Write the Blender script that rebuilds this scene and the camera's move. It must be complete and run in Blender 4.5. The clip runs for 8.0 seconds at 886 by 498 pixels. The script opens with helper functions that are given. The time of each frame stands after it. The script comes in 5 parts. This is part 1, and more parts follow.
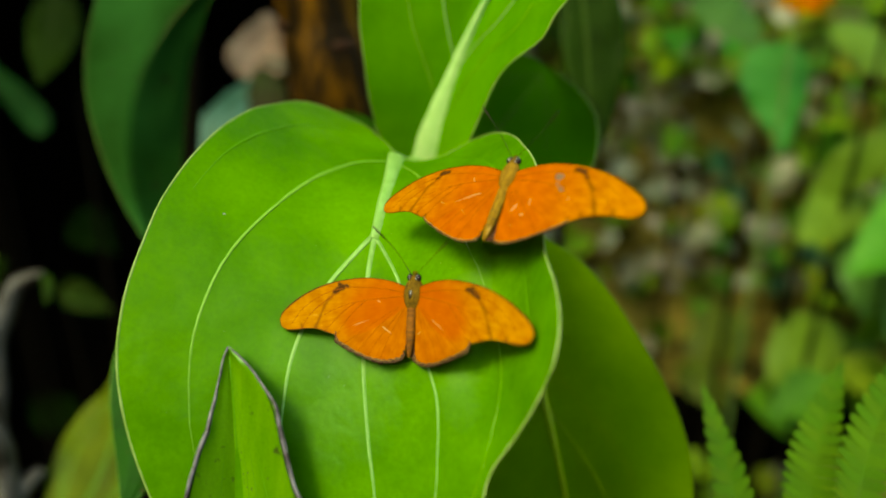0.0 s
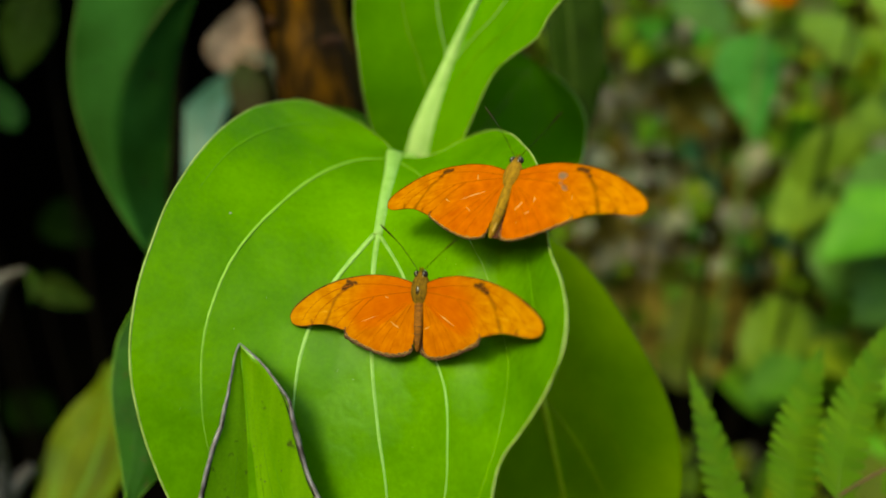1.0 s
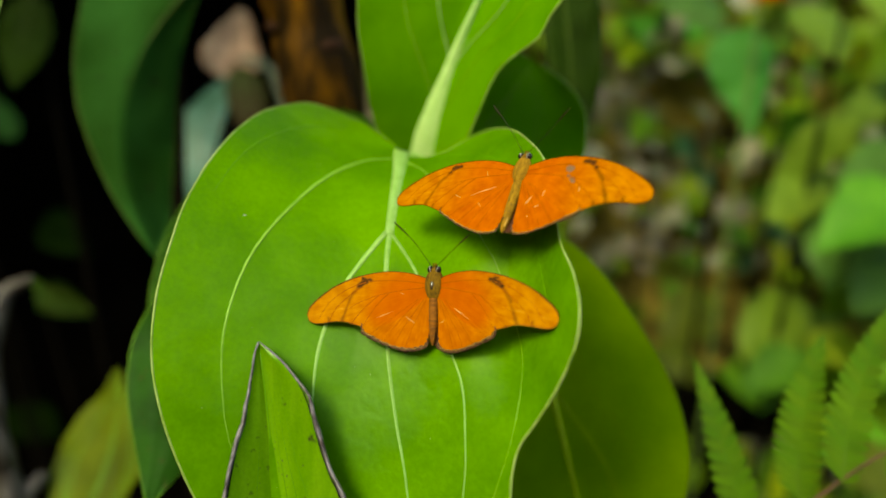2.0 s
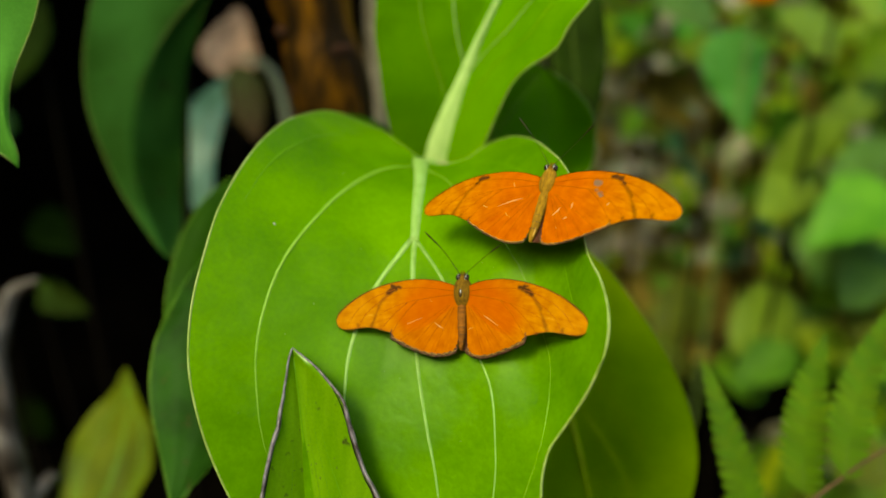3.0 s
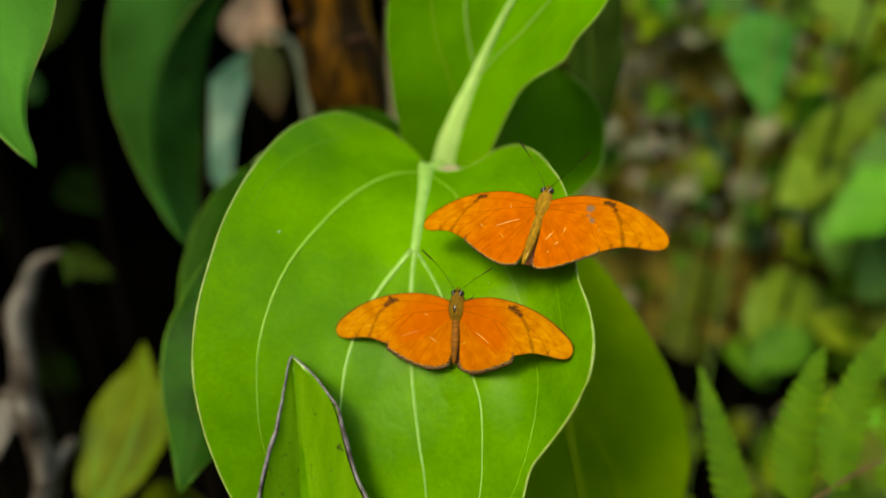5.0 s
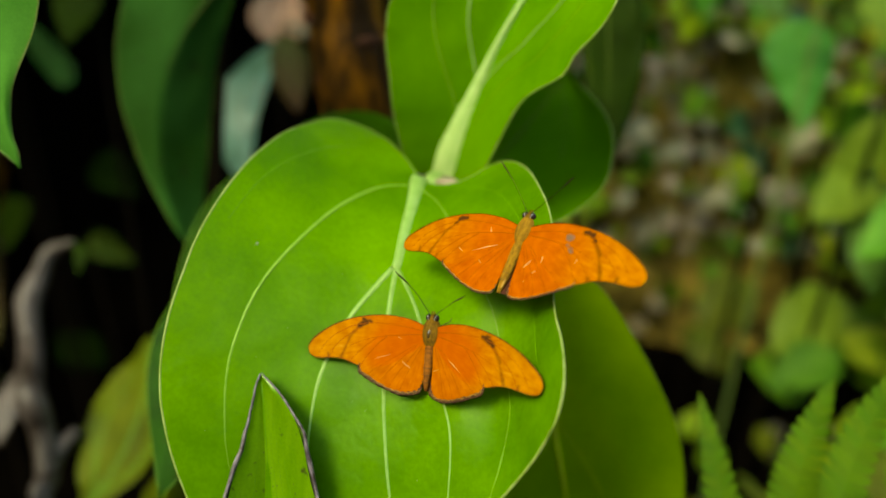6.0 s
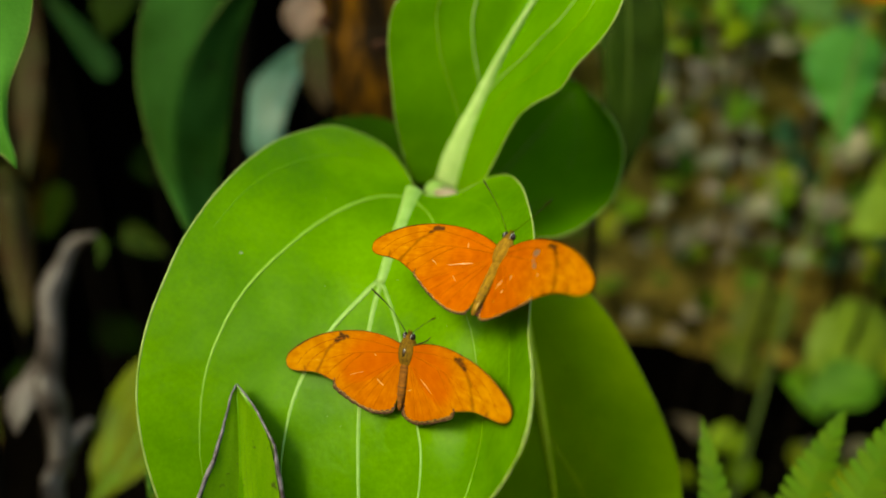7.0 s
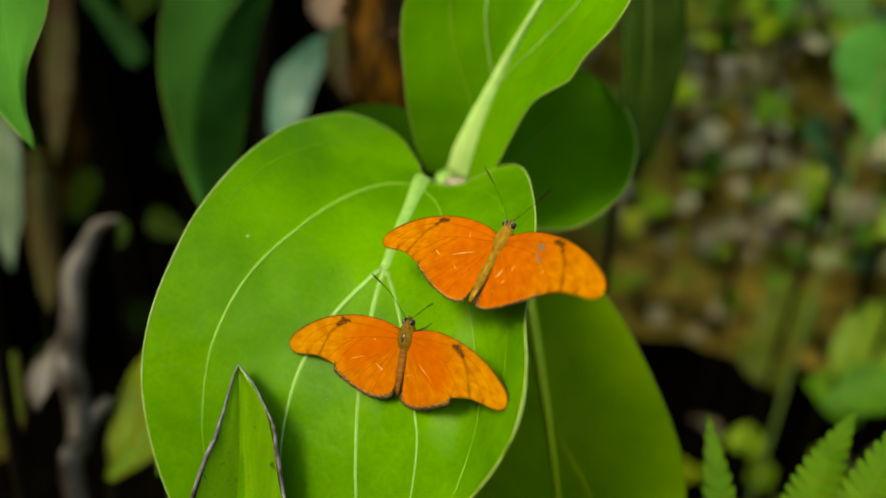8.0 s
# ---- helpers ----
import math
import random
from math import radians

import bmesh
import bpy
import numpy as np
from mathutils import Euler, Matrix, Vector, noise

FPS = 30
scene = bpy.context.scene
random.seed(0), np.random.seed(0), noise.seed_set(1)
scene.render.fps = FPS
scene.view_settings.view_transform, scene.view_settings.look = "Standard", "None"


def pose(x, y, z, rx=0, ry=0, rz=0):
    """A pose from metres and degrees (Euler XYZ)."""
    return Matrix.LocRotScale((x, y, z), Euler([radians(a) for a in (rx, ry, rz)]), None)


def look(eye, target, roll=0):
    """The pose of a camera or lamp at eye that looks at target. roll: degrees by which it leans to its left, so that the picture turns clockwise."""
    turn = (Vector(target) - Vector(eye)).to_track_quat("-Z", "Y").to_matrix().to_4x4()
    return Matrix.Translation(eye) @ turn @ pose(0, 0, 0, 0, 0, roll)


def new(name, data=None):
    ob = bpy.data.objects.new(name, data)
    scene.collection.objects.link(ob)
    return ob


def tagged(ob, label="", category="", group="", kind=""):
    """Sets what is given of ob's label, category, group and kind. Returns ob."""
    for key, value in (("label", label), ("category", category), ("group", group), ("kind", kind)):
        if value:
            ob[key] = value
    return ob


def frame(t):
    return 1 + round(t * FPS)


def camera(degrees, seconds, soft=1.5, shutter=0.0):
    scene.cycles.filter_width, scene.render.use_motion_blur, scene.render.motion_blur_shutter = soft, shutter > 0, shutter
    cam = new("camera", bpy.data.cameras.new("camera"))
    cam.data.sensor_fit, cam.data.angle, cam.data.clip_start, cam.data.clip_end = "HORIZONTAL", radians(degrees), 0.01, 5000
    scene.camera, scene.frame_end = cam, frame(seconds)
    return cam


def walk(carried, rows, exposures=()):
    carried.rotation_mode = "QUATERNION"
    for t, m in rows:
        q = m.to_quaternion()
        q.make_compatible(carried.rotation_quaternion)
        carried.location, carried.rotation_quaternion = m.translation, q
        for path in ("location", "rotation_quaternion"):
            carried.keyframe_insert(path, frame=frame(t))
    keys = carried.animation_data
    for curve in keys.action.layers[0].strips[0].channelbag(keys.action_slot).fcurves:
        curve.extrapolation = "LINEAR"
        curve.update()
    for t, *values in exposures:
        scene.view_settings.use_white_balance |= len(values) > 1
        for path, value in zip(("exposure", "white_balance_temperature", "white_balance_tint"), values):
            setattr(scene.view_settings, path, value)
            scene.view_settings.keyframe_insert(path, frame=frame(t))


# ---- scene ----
import collections
import itertools

cam = camera(60.7, 8.0, soft=1.8)
cam.data.dof.use_dof = True
cam.data.dof.focus_distance = 0.266
cam.data.dof.aperture_fstop = 3.5
PATH = [
    (0.0, 0.03514, 0.02392, 1.08249, 69.468, -0.713, 4.265),
    (0.5, 0.03153, 0.02024, 1.08331, 69.337, -0.409, 3.337),
    (1.0, 0.02430, 0.01687, 1.08781, 68.618, -0.825, 2.063),
    (1.5, 0.02304, 0.01316, 1.08654, 68.845, 0.138, 1.852),
    (3.0, 0.00303, 0.00390, 1.09655, 68.217, 0.033, 0.070),
    (3.5, 0.00000, 0.00000, 1.10000, 68.000, 0.000, 0.000),
    (4.0, 0.00237, -0.00150, 1.10508, 67.325, -0.103, 0.661),
    (4.5, 0.00590, -0.00019, 1.11309, 66.115, -0.565, 1.338),
    (6.0, 0.03288, 0.02090, 1.12444, 64.529, -2.035, 5.989),
    (6.5, 0.04337, 0.02758, 1.12894, 64.196, -2.584, 7.898),
    (7.0, 0.05404, 0.03253, 1.12956, 64.090, -2.376, 9.833),
    (7.5, 0.05712, 0.03395, 1.12879, 63.932, -2.797, 10.804),
    (8.0, 0.06327, 0.03218, 1.12845, 63.506, -2.717, 12.262),
]
walk(cam, [(t, pose(x, y, z, rx, ry, rz)) for t, x, y, z, rx, ry, rz in PATH], [(0.0, 2.34, 9300, -26), (1.0, 2.32, 9300, -20), (3.0, 2.30, 9400, -12), (8.0, 2.31, 9400, -11)])

# ---- daylight under a thin canopy: soft light from high up, a little from the left ----
SUN = Vector((-0.37, -0.56, 0.74)).normalized()
world = bpy.data.worlds.new("sky")
scene.world = world
world.use_nodes = True
sky = world.node_tree.nodes.new("ShaderNodeTexSky")
sky.sky_type, sky.sun_disc = "NISHITA", False
sky.sun_elevation = math.asin(SUN.z)
sky.sun_rotation = math.atan2(SUN.x, SUN.y)
background = world.node_tree.nodes["Background"]
background.inputs["Strength"].default_value = 0.15
world.node_tree.links.new(sky.outputs["Color"], background.inputs["Color"])
sun = new("sun", bpy.data.lights.new("sun", "SUN"))
sun.data.energy, sun.data.angle, sun.data.color = 0.84, radians(17), (1.0, 0.95, 0.86)
sun.matrix_world = look(SUN * 10, (0, 0, 0))


# ---- materials ----
def nodes_of(name):
    mat = bpy.data.materials.new(name)
    mat.use_nodes = True
    tree = mat.node_tree
    return mat, tree, tree.nodes["Principled BSDF"]


def add(tree, kind, **values):
    node = tree.nodes.new(kind)
    for key, value in values.items():
        node.inputs[key].default_value = value
    return node


def ramp(tree, source, stops):
    node = tree.nodes.new("ShaderNodeValToRGB")
    band = node.color_ramp
    while len(band.elements) < len(stops):
        band.elements.new(0.5)
    for spot, (place, colour) in zip(band.elements, stops):
        spot.position, spot.color = place, (*colour, 1)
    tree.links.new(source, node.inputs["Fac"])
    return node


def mixed(tree, fac, a, b, blend="MIX"):
    node = tree.nodes.new("ShaderNodeMix")
    node.data_type, node.blend_type = "RGBA", blend
    for socket, value in ((node.inputs["Factor"], fac), (node.inputs["A"], a), (node.inputs["B"], b)):
        if isinstance(value, bpy.types.NodeSocket):
            tree.links.new(value, socket)
        elif isinstance(value, tuple):
            socket.default_value = (*value, 1)
        else:
            socket.default_value = value
    return node.outputs["Result"]


def bumped(tree, shader, source, strength, distance):
    bump = add(tree, "ShaderNodeBump", Strength=strength, Distance=distance)
    tree.links.new(source, bump.inputs["Height"])
    tree.links.new(bump.outputs["Normal"], shader.inputs["Normal"])
    return bump


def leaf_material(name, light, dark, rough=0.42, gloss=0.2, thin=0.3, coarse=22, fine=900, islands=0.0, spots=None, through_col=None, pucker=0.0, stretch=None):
    """Leaf tissue: two tones in broad patches, fine cell grain, part of the light passing through."""
    mat, tree, shader = nodes_of(name)
    coords = tree.nodes.new("ShaderNodeTexCoord").outputs["Object"]
    broad = add(tree, "ShaderNodeTexNoise", Scale=coarse, Detail=4.0, Roughness=0.55)
    grain = add(tree, "ShaderNodeTexNoise", Scale=fine, Detail=3.0, Roughness=0.6)
    for node in (broad, grain):
        tree.links.new(coords, node.inputs["Vector"])
    if stretch:
        mapping = add(tree, "ShaderNodeMapping", Scale=stretch)
        tree.links.new(coords, mapping.inputs["Vector"])
        tree.links.new(mapping.outputs["Vector"], broad.inputs["Vector"])
    tone = ramp(tree, broad.outputs["Fac"], [(0.33, dark), (0.68, light)]).outputs["Color"]
    speck = ramp(tree, grain.outputs["Fac"], [(0.3, (0.90, 0.91, 0.9)), (0.7, (1.07, 1.06, 1.07))]).outputs["Color"]
    tone = mixed(tree, 1.0, tone, speck, "MULTIPLY")
    if spots:
        blot = add(tree, "ShaderNodeTexNoise", Scale=coarse * 5, Detail=3.0, Roughness=0.7)
        tree.links.new(coords, blot.inputs["Vector"])
        mask = ramp(tree, blot.outputs["Fac"], [(0.63, (0, 0, 0)), (0.72, (1, 1, 1))]).outputs["Color"]
        tone = mixed(tree, mask, tone, spots)
    if islands:
        island = tree.nodes.new("ShaderNodeNewGeometry").outputs["Random Per Island"]
        shift = add(tree, "ShaderNodeHueSaturation", Saturation=1.0)
        hue = tree.nodes.new("ShaderNodeMapRange")
        hue.inputs["To Min"].default_value, hue.inputs["To Max"].default_value = 0.5 - 0.05 * islands, 0.5 + 0.07 * islands
        value = tree.nodes.new("ShaderNodeMapRange")
        value.inputs["To Min"].default_value, value.inputs["To Max"].default_value = 1 - 0.6 * islands, 1 + 0.8 * islands
        scatter = tree.nodes.new("ShaderNodeMath")
        scatter.operation = "MULTIPLY"
        scatter.inputs[1].default_value = 17.3
        wrap = tree.nodes.new("ShaderNodeMath")
        wrap.operation = "FRACT"
        tree.links.new(island, scatter.inputs[0])
        tree.links.new(scatter.outputs[0], wrap.inputs[0])
        tree.links.new(island, hue.inputs["Value"])
        tree.links.new(wrap.outputs[0], value.inputs["Value"])
        tree.links.new(hue.outputs["Result"], shift.inputs["Hue"])
        tree.links.new(value.outputs["Result"], shift.inputs["Value"])
        tree.links.new(tone, shift.inputs["Color"])
        tone = shift.outputs["Color"]
    tree.links.new(tone, shader.inputs["Base Color"])
    shader.inputs["Roughness"].default_value = rough
    shader.inputs["Specular IOR Level"].default_value = gloss
    fine_bump = bumped(tree, shader, grain.outputs["Fac"], 0.25, 0.0004)
    if pucker:
        swell = add(tree, "ShaderNodeTexNoise", Scale=95, Detail=2.0, Roughness=0.45)
        tree.links.new(coords, swell.inputs["Vector"])
        coarse_bump = add(tree, "ShaderNodeBump", Strength=pucker, Distance=0.004)
        tree.links.new(swell.outputs["Fac"], coarse_bump.inputs["Height"])
        tree.links.new(coarse_bump.outputs["Normal"], fine_bump.inputs["Normal"])
    glow = tree.nodes.new("ShaderNodeBsdfTranslucent")
    lighter = mixed(tree, 1.0, tone, through_col or (1.5, 1.35, 0.5), "MULTIPLY")
    tree.links.new(lighter, glow.inputs["Color"])
    both = tree.nodes.new("ShaderNodeMixShader")
    both.inputs["Fac"].default_value = thin
    tree.links.new(shader.outputs["BSDF"], both.inputs[1])
    tree.links.new(glow.outputs["BSDF"], both.inputs[2])
    tree.links.new(both.outputs["Shader"], tree.nodes["Material Output"].inputs["Surface"])
    return mat


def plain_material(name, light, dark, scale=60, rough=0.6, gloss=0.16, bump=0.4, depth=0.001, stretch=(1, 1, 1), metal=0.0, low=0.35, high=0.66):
    """A dull surface in two tones with a rough relief."""
    mat, tree, shader = nodes_of(name)
    coords = tree.nodes.new("ShaderNodeTexCoord").outputs["Object"]
    mapping = add(tree, "ShaderNodeMapping", Scale=stretch)
    tree.links.new(coords, mapping.inputs["Vector"])
    broad = add(tree, "ShaderNodeTexNoise", Scale=scale, Detail=6.0, Roughness=0.6)
    tree.links.new(mapping.outputs["Vector"], broad.inputs["Vector"])
    tone = ramp(tree, broad.outputs["Fac"], [(low, dark), (high, light)]).outputs["Color"]
    tree.links.new(tone, shader.inputs["Base Color"])
    shader.inputs["Roughness"].default_value = rough
    shader.inputs["Specular IOR Level"].default_value = gloss
    shader.inputs["Metallic"].default_value = metal
    bumped(tree, shader, broad.outputs["Fac"], bump, depth)
    return mat


def stroke_mask(tree, flat, wobble, strokes, soft):
    """1 inside strokes ((x, y), (x, y), radius) in millimetres from the wing's hinge, with a soft uneven border."""
    best = None
    for a, b, radius in strokes:
        a, b = (Vector((p[0] - 1.5, p[1] + 7.0, 0)) * 0.001 for p in (a, b))
        ba = b - a
        off = tree.nodes.new("ShaderNodeVectorMath")
        off.operation = "SUBTRACT"
        tree.links.new(flat, off.inputs[0])
        off.inputs[1].default_value = a
        dot = tree.nodes.new("ShaderNodeVectorMath")
        dot.operation = "DOT_PRODUCT"
        tree.links.new(off.outputs[0], dot.inputs[0])
        dot.inputs[1].default_value = ba / ba.length_squared
        part_way = tree.nodes.new("ShaderNodeClamp")
        tree.links.new(dot.outputs["Value"], part_way.inputs["Value"])
        along = tree.nodes.new("ShaderNodeVectorMath")
        along.operation = "SCALE"
        along.inputs[0].default_value = ba
        tree.links.new(part_way.outputs[0], along.inputs["Scale"])
        gap = tree.nodes.new("ShaderNodeVectorMath")
        gap.operation = "DISTANCE"
        tree.links.new(off.outputs[0], gap.inputs[0])
        tree.links.new(along.outputs[0], gap.inputs[1])
        less = tree.nodes.new("ShaderNodeMath")
        less.operation = "SUBTRACT"
        tree.links.new(gap.outputs["Value"], less.inputs[0])
        less.inputs[1].default_value = radius * 0.001
        if best is None:
            best = less.outputs[0]
        else:
            low = tree.nodes.new("ShaderNodeMath")
            low.operation = "MINIMUM"
            tree.links.new(best, low.inputs[0])
            tree.links.new(less.outputs[0], low.inputs[1])
            best = low.outputs[0]
    rough = tree.nodes.new("ShaderNodeMath")
    rough.operation = "MULTIPLY_ADD"
    tree.links.new(wobble, rough.inputs[0])
    rough.inputs[1].default_value = 0.0014
    rough.inputs[2].default_value = -0.0007
    total = tree.nodes.new("ShaderNodeMath")
    total.operation = "ADD"
    tree.links.new(best, total.inputs[0])
    tree.links.new(rough.outputs[0], total.inputs[1])
    span = tree.nodes.new("ShaderNodeMapRange")
    span.interpolation_type = "SMOOTHSTEP"
    for key, value in (("From Min", -0.0001), ("From Max", soft * 0.001), ("To Min", 1.0), ("To Max", 0.0)):
        span.inputs[key].default_value = value
    tree.links.new(total.outputs[0], span.inputs["Value"])
    return span.outputs["Result"]


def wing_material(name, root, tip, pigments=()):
    """Wing scales: deep orange at the body, yellower to the tip, streaked along the veins, with pigment marks."""
    mat, tree, shader = nodes_of(name)
    coords = tree.nodes.new("ShaderNodeTexCoord").outputs["Object"]
    split = tree.nodes.new("ShaderNodeSeparateXYZ")
    tree.links.new(coords, split.inputs[0])
    away = tree.nodes.new("ShaderNodeMath")
    away.operation = "ABSOLUTE"
    tree.links.new(split.outputs["X"], away.inputs[0])
    span = tree.nodes.new("ShaderNodeMapRange")
    span.inputs["From Min"].default_value, span.inputs["From Max"].default_value = 0.012, 0.034
    tree.links.new(away.outputs[0], span.inputs["Value"])
    tone = mixed(tree, span.outputs["Result"], root, tip)
    angle = tree.nodes.new("ShaderNodeMath")
    angle.operation = "ARCTAN2"
    tree.links.new(split.outputs["Y"], angle.inputs[0])
    tree.links.new(away.outputs[0], angle.inputs[1])
    reach = tree.nodes.new("ShaderNodeVectorMath")
    reach.operation = "LENGTH"
    tree.links.new(coords, reach.inputs[0])
    polar = tree.nodes.new("ShaderNodeCombineXYZ")
    tree.links.new(angle.outputs[0], polar.inputs["X"])
    tree.links.new(reach.outputs["Value"], polar.inputs["Y"])
    mapping = add(tree, "ShaderNodeMapping", Scale=(34, 130, 1))
    tree.links.new(polar.outputs["Vector"], mapping.inputs["Vector"])
    streak = add(tree, "ShaderNodeTexNoise", Scale=1.0, Detail=5.0, Roughness=0.65)
    tree.links.new(mapping.outputs["Vector"], streak.inputs["Vector"])
    shade = ramp(tree, streak.outputs["Fac"], [(0.28, (0.80, 0.70, 0.6)), (0.47, (1.0, 1.0, 1.0)), (0.62, (1.05, 1.12, 1.3)), (0.72, (1.2, 1.55, 4.0))]).outputs["Color"]
    tone = mixed(tree, 1.0, tone, shade, "MULTIPLY")
    blotch = add(tree, "ShaderNodeTexNoise", Scale=240, Detail=3.0, Roughness=0.55)
    tree.links.new(coords, blotch.inputs["Vector"])
    mottle = ramp(tree, blotch.outputs["Fac"], [(0.32, (0.84, 0.76, 0.6)), (0.68, (1.08, 1.14, 1.2))]).outputs["Color"]
    tone = mixed(tree, 1.0, tone, mottle, "MULTIPLY")
    flat = tree.nodes.new("ShaderNodeCombineXYZ")
    tree.links.new(away.outputs[0], flat.inputs["X"])
    tree.links.new(split.outputs["Y"], flat.inputs["Y"])
    wobble = add(tree, "ShaderNodeTexNoise", Scale=650, Detail=1.5, Roughness=0.6)
    tree.links.new(coords, wobble.inputs["Vector"])
    for colour, strength, soft, strokes in pigments:
        mask = stroke_mask(tree, flat.outputs["Vector"], wobble.outputs["Fac"], strokes, soft)
        weaker = tree.nodes.new("ShaderNodeMath")
        weaker.operation = "MULTIPLY"
        weaker.inputs[1].default_value = strength
        tree.links.new(mask, weaker.inputs[0])
        tone = mixed(tree, weaker.outputs[0], tone, colour)
    tree.links.new(tone, shader.inputs["Base Color"])
    shader.inputs["Roughness"].default_value = 0.6
    shader.inputs["Specular IOR Level"].default_value = 0.05
    shader.inputs["Sheen Weight"].default_value = 0.0
    bumped(tree, shader, streak.outputs["Fac"], 0.5, 0.0004)
    glow = tree.nodes.new("ShaderNodeBsdfTranslucent")
    tree.links.new(tone, glow.inputs["Color"])
    both = tree.nodes.new("ShaderNodeMixShader")
    both.inputs["Fac"].default_value = 0.38
    tree.links.new(shader.outputs["BSDF"], both.inputs[1])
    tree.links.new(glow.outputs["BSDF"], both.inputs[2])
    tree.links.new(both.outputs["Shader"], tree.nodes["Material Output"].inputs["Surface"])
    return mat


LEAF_BRIGHT = leaf_material("bright_leaf", (0.102, 0.248, 0.0022), (0.053, 0.155, 0.0017), rough=0.45, gloss=0.10, thin=0.3, coarse=24, fine=520, through_col=(1.5, 1.3, 0.3), pucker=0.27)
LEAF_UPPER = leaf_material("upper_leaf", (0.112, 0.280, 0.0028), (0.072, 0.210, 0.0022), rough=0.5, gloss=0.09, thin=0.35, through_col=(1.5, 1.3, 0.3), pucker=0.3)
# Two leaf tones darkened for deep shade; the shade is in the colour.
LEAF_DEEP_SHADE = leaf_material("deep_shade_toned_leaf", (0.0193, 0.066, 0.0022), (0.011, 0.0413, 0.0017), rough=0.55, gloss=0.04, thin=0.3, through_col=(1.6, 1.4, 0.3))
LEAF_GLOOM_TONE = leaf_material("gloom_toned_leaf", (0.017, 0.036, 0.003), (0.009, 0.019, 0.0015), rough=0.6, gloss=0.03, thin=0.25, through_col=(1.6, 1.3, 0.3))
# Darker copy of the shrub's leaf tissue, with shade in the colour.
LEAF_SHADE_TONE = leaf_material("shade_toned_leaf", (0.070, 0.195, 0.0026), (0.044, 0.145, 0.0018), rough=0.55, gloss=0.03, thin=0.42, through_col=(1.6, 1.4, 0.3))
LEAF_OLIVE = leaf_material("olive_leaf", (0.19, 0.315, 0.0026), (0.12, 0.23, 0.002), rough=0.5, gloss=0.06, thin=0.58, through_col=(1.7, 1.3, 0.3))
LEAF_TEAL = leaf_material("blue_green_leaf", (0.032, 0.118, 0.024), (0.016, 0.062, 0.012), rough=0.45, gloss=0.14, thin=0.25, spots=(0.0193, 0.0165, 0.0055), through_col=(2.0, 1.3, 0.3))
LEAF_NEAR = leaf_material("mid_green_leaf", (0.024, 0.084, 0.009), (0.009, 0.034, 0.003), rough=0.5, gloss=0.04, thin=0.3, coarse=34, spots=(0.045, 0.035, 0.010), through_col=(1.6, 1.4, 0.3))
LEAF_TEAL_DEEP = leaf_material("deep_blue_green_leaf", (0.022, 0.078, 0.013), (0.010, 0.036, 0.004), rough=0.6, gloss=0.012, coarse=16, thin=0.25, spots=(0.0123, 0.0105, 0.004), through_col=(2.0, 1.3, 0.3))
LEAF_PALE = leaf_material("pale_grey_leaf", (0.075, 0.165, 0.125), (0.035, 0.095, 0.06), rough=0.4, gloss=0.22, thin=0.2, through_col=(1, 1.1, 0.9))
LEAF_GREY = leaf_material("dull_grey_leaf", (0.075, 0.115, 0.075), (0.04, 0.065, 0.03), rough=0.45, gloss=0.15, thin=0.2, through_col=(1, 1.1, 0.9))
LEAF_BROWN = leaf_material("browning_leaf", (0.032, 0.036, 0.007), (0.030, 0.014, 0.004), rough=0.55, gloss=0.08, thin=0.2, coarse=14, through_col=(1.4, 1.0, 0.4))
LEAF_YELLOW = leaf_material("yellow_green_leaf", (0.108, 0.138, 0.005), (0.055, 0.075, 0.003), rough=0.55, gloss=0.11, thin=0.35, through_col=(1.4, 1.2, 0.4))
LEAF_SPATHE = leaf_material("folded_leaf", (0.112, 0.235, 0.010), (0.078, 0.185, 0.006), rough=0.26, gloss=0.5, thin=0.25, coarse=40, stretch=(4, 2, 0.6), spots=(0.0385, 0.055, 0.0083), through_col=(1.5, 1.3, 0.4))
LEAF_DRY = leaf_material("dry_leaf", (0.68, 0.42, 0.28), (0.22, 0.12, 0.07), rough=0.7, coarse=50, stretch=(2.2, 1, 0.6), gloss=0.08, thin=0.15, through_col=(1, 0.9, 0.8))
LEAF_FALLEN = leaf_material("pale_fallen_leaf", (0.50, 0.42, 0.30), (0.30, 0.23, 0.13), rough=0.7, gloss=0.08, thin=0.1, through_col=(1, 0.9, 0.8))
FERN = leaf_material("fern", (0.076, 0.152, 0.007), (0.050, 0.112, 0.004), rough=0.55, gloss=0.08, thin=0.35, islands=0.12)
BUSH_GREEN = leaf_material("bush_green", (0.11, 0.195, 0.015), (0.060, 0.125, 0.008), rough=0.5, gloss=0.11, thin=0.35, islands=0.8)
BUSH_LIME = leaf_material("bush_lime", (0.235, 0.29, 0.016), (0.14, 0.19, 0.009), rough=0.5, gloss=0.11, thin=0.35, islands=0.6)
LEAF_LIME = leaf_material("lime_leaf", (0.17, 0.26, 0.030), (0.11, 0.18, 0.015), rough=0.5, gloss=0.11, thin=0.35)
LEAF_MOSSY = leaf_material("mossy_olive_leaf", (0.105, 0.125, 0.012), (0.055, 0.07, 0.006), rough=0.5, gloss=0.10, thin=0.35)
LEAF_MID = leaf_material("soft_green_leaf", (0.078, 0.165, 0.028), (0.052, 0.115, 0.016), rough=0.5, gloss=0.14, thin=0.3)
LEAF_BUSH = leaf_material("heart_leaf", (0.066, 0.231, 0.033), (0.044, 0.176, 0.022), rough=0.5, gloss=0.11, thin=0.3)
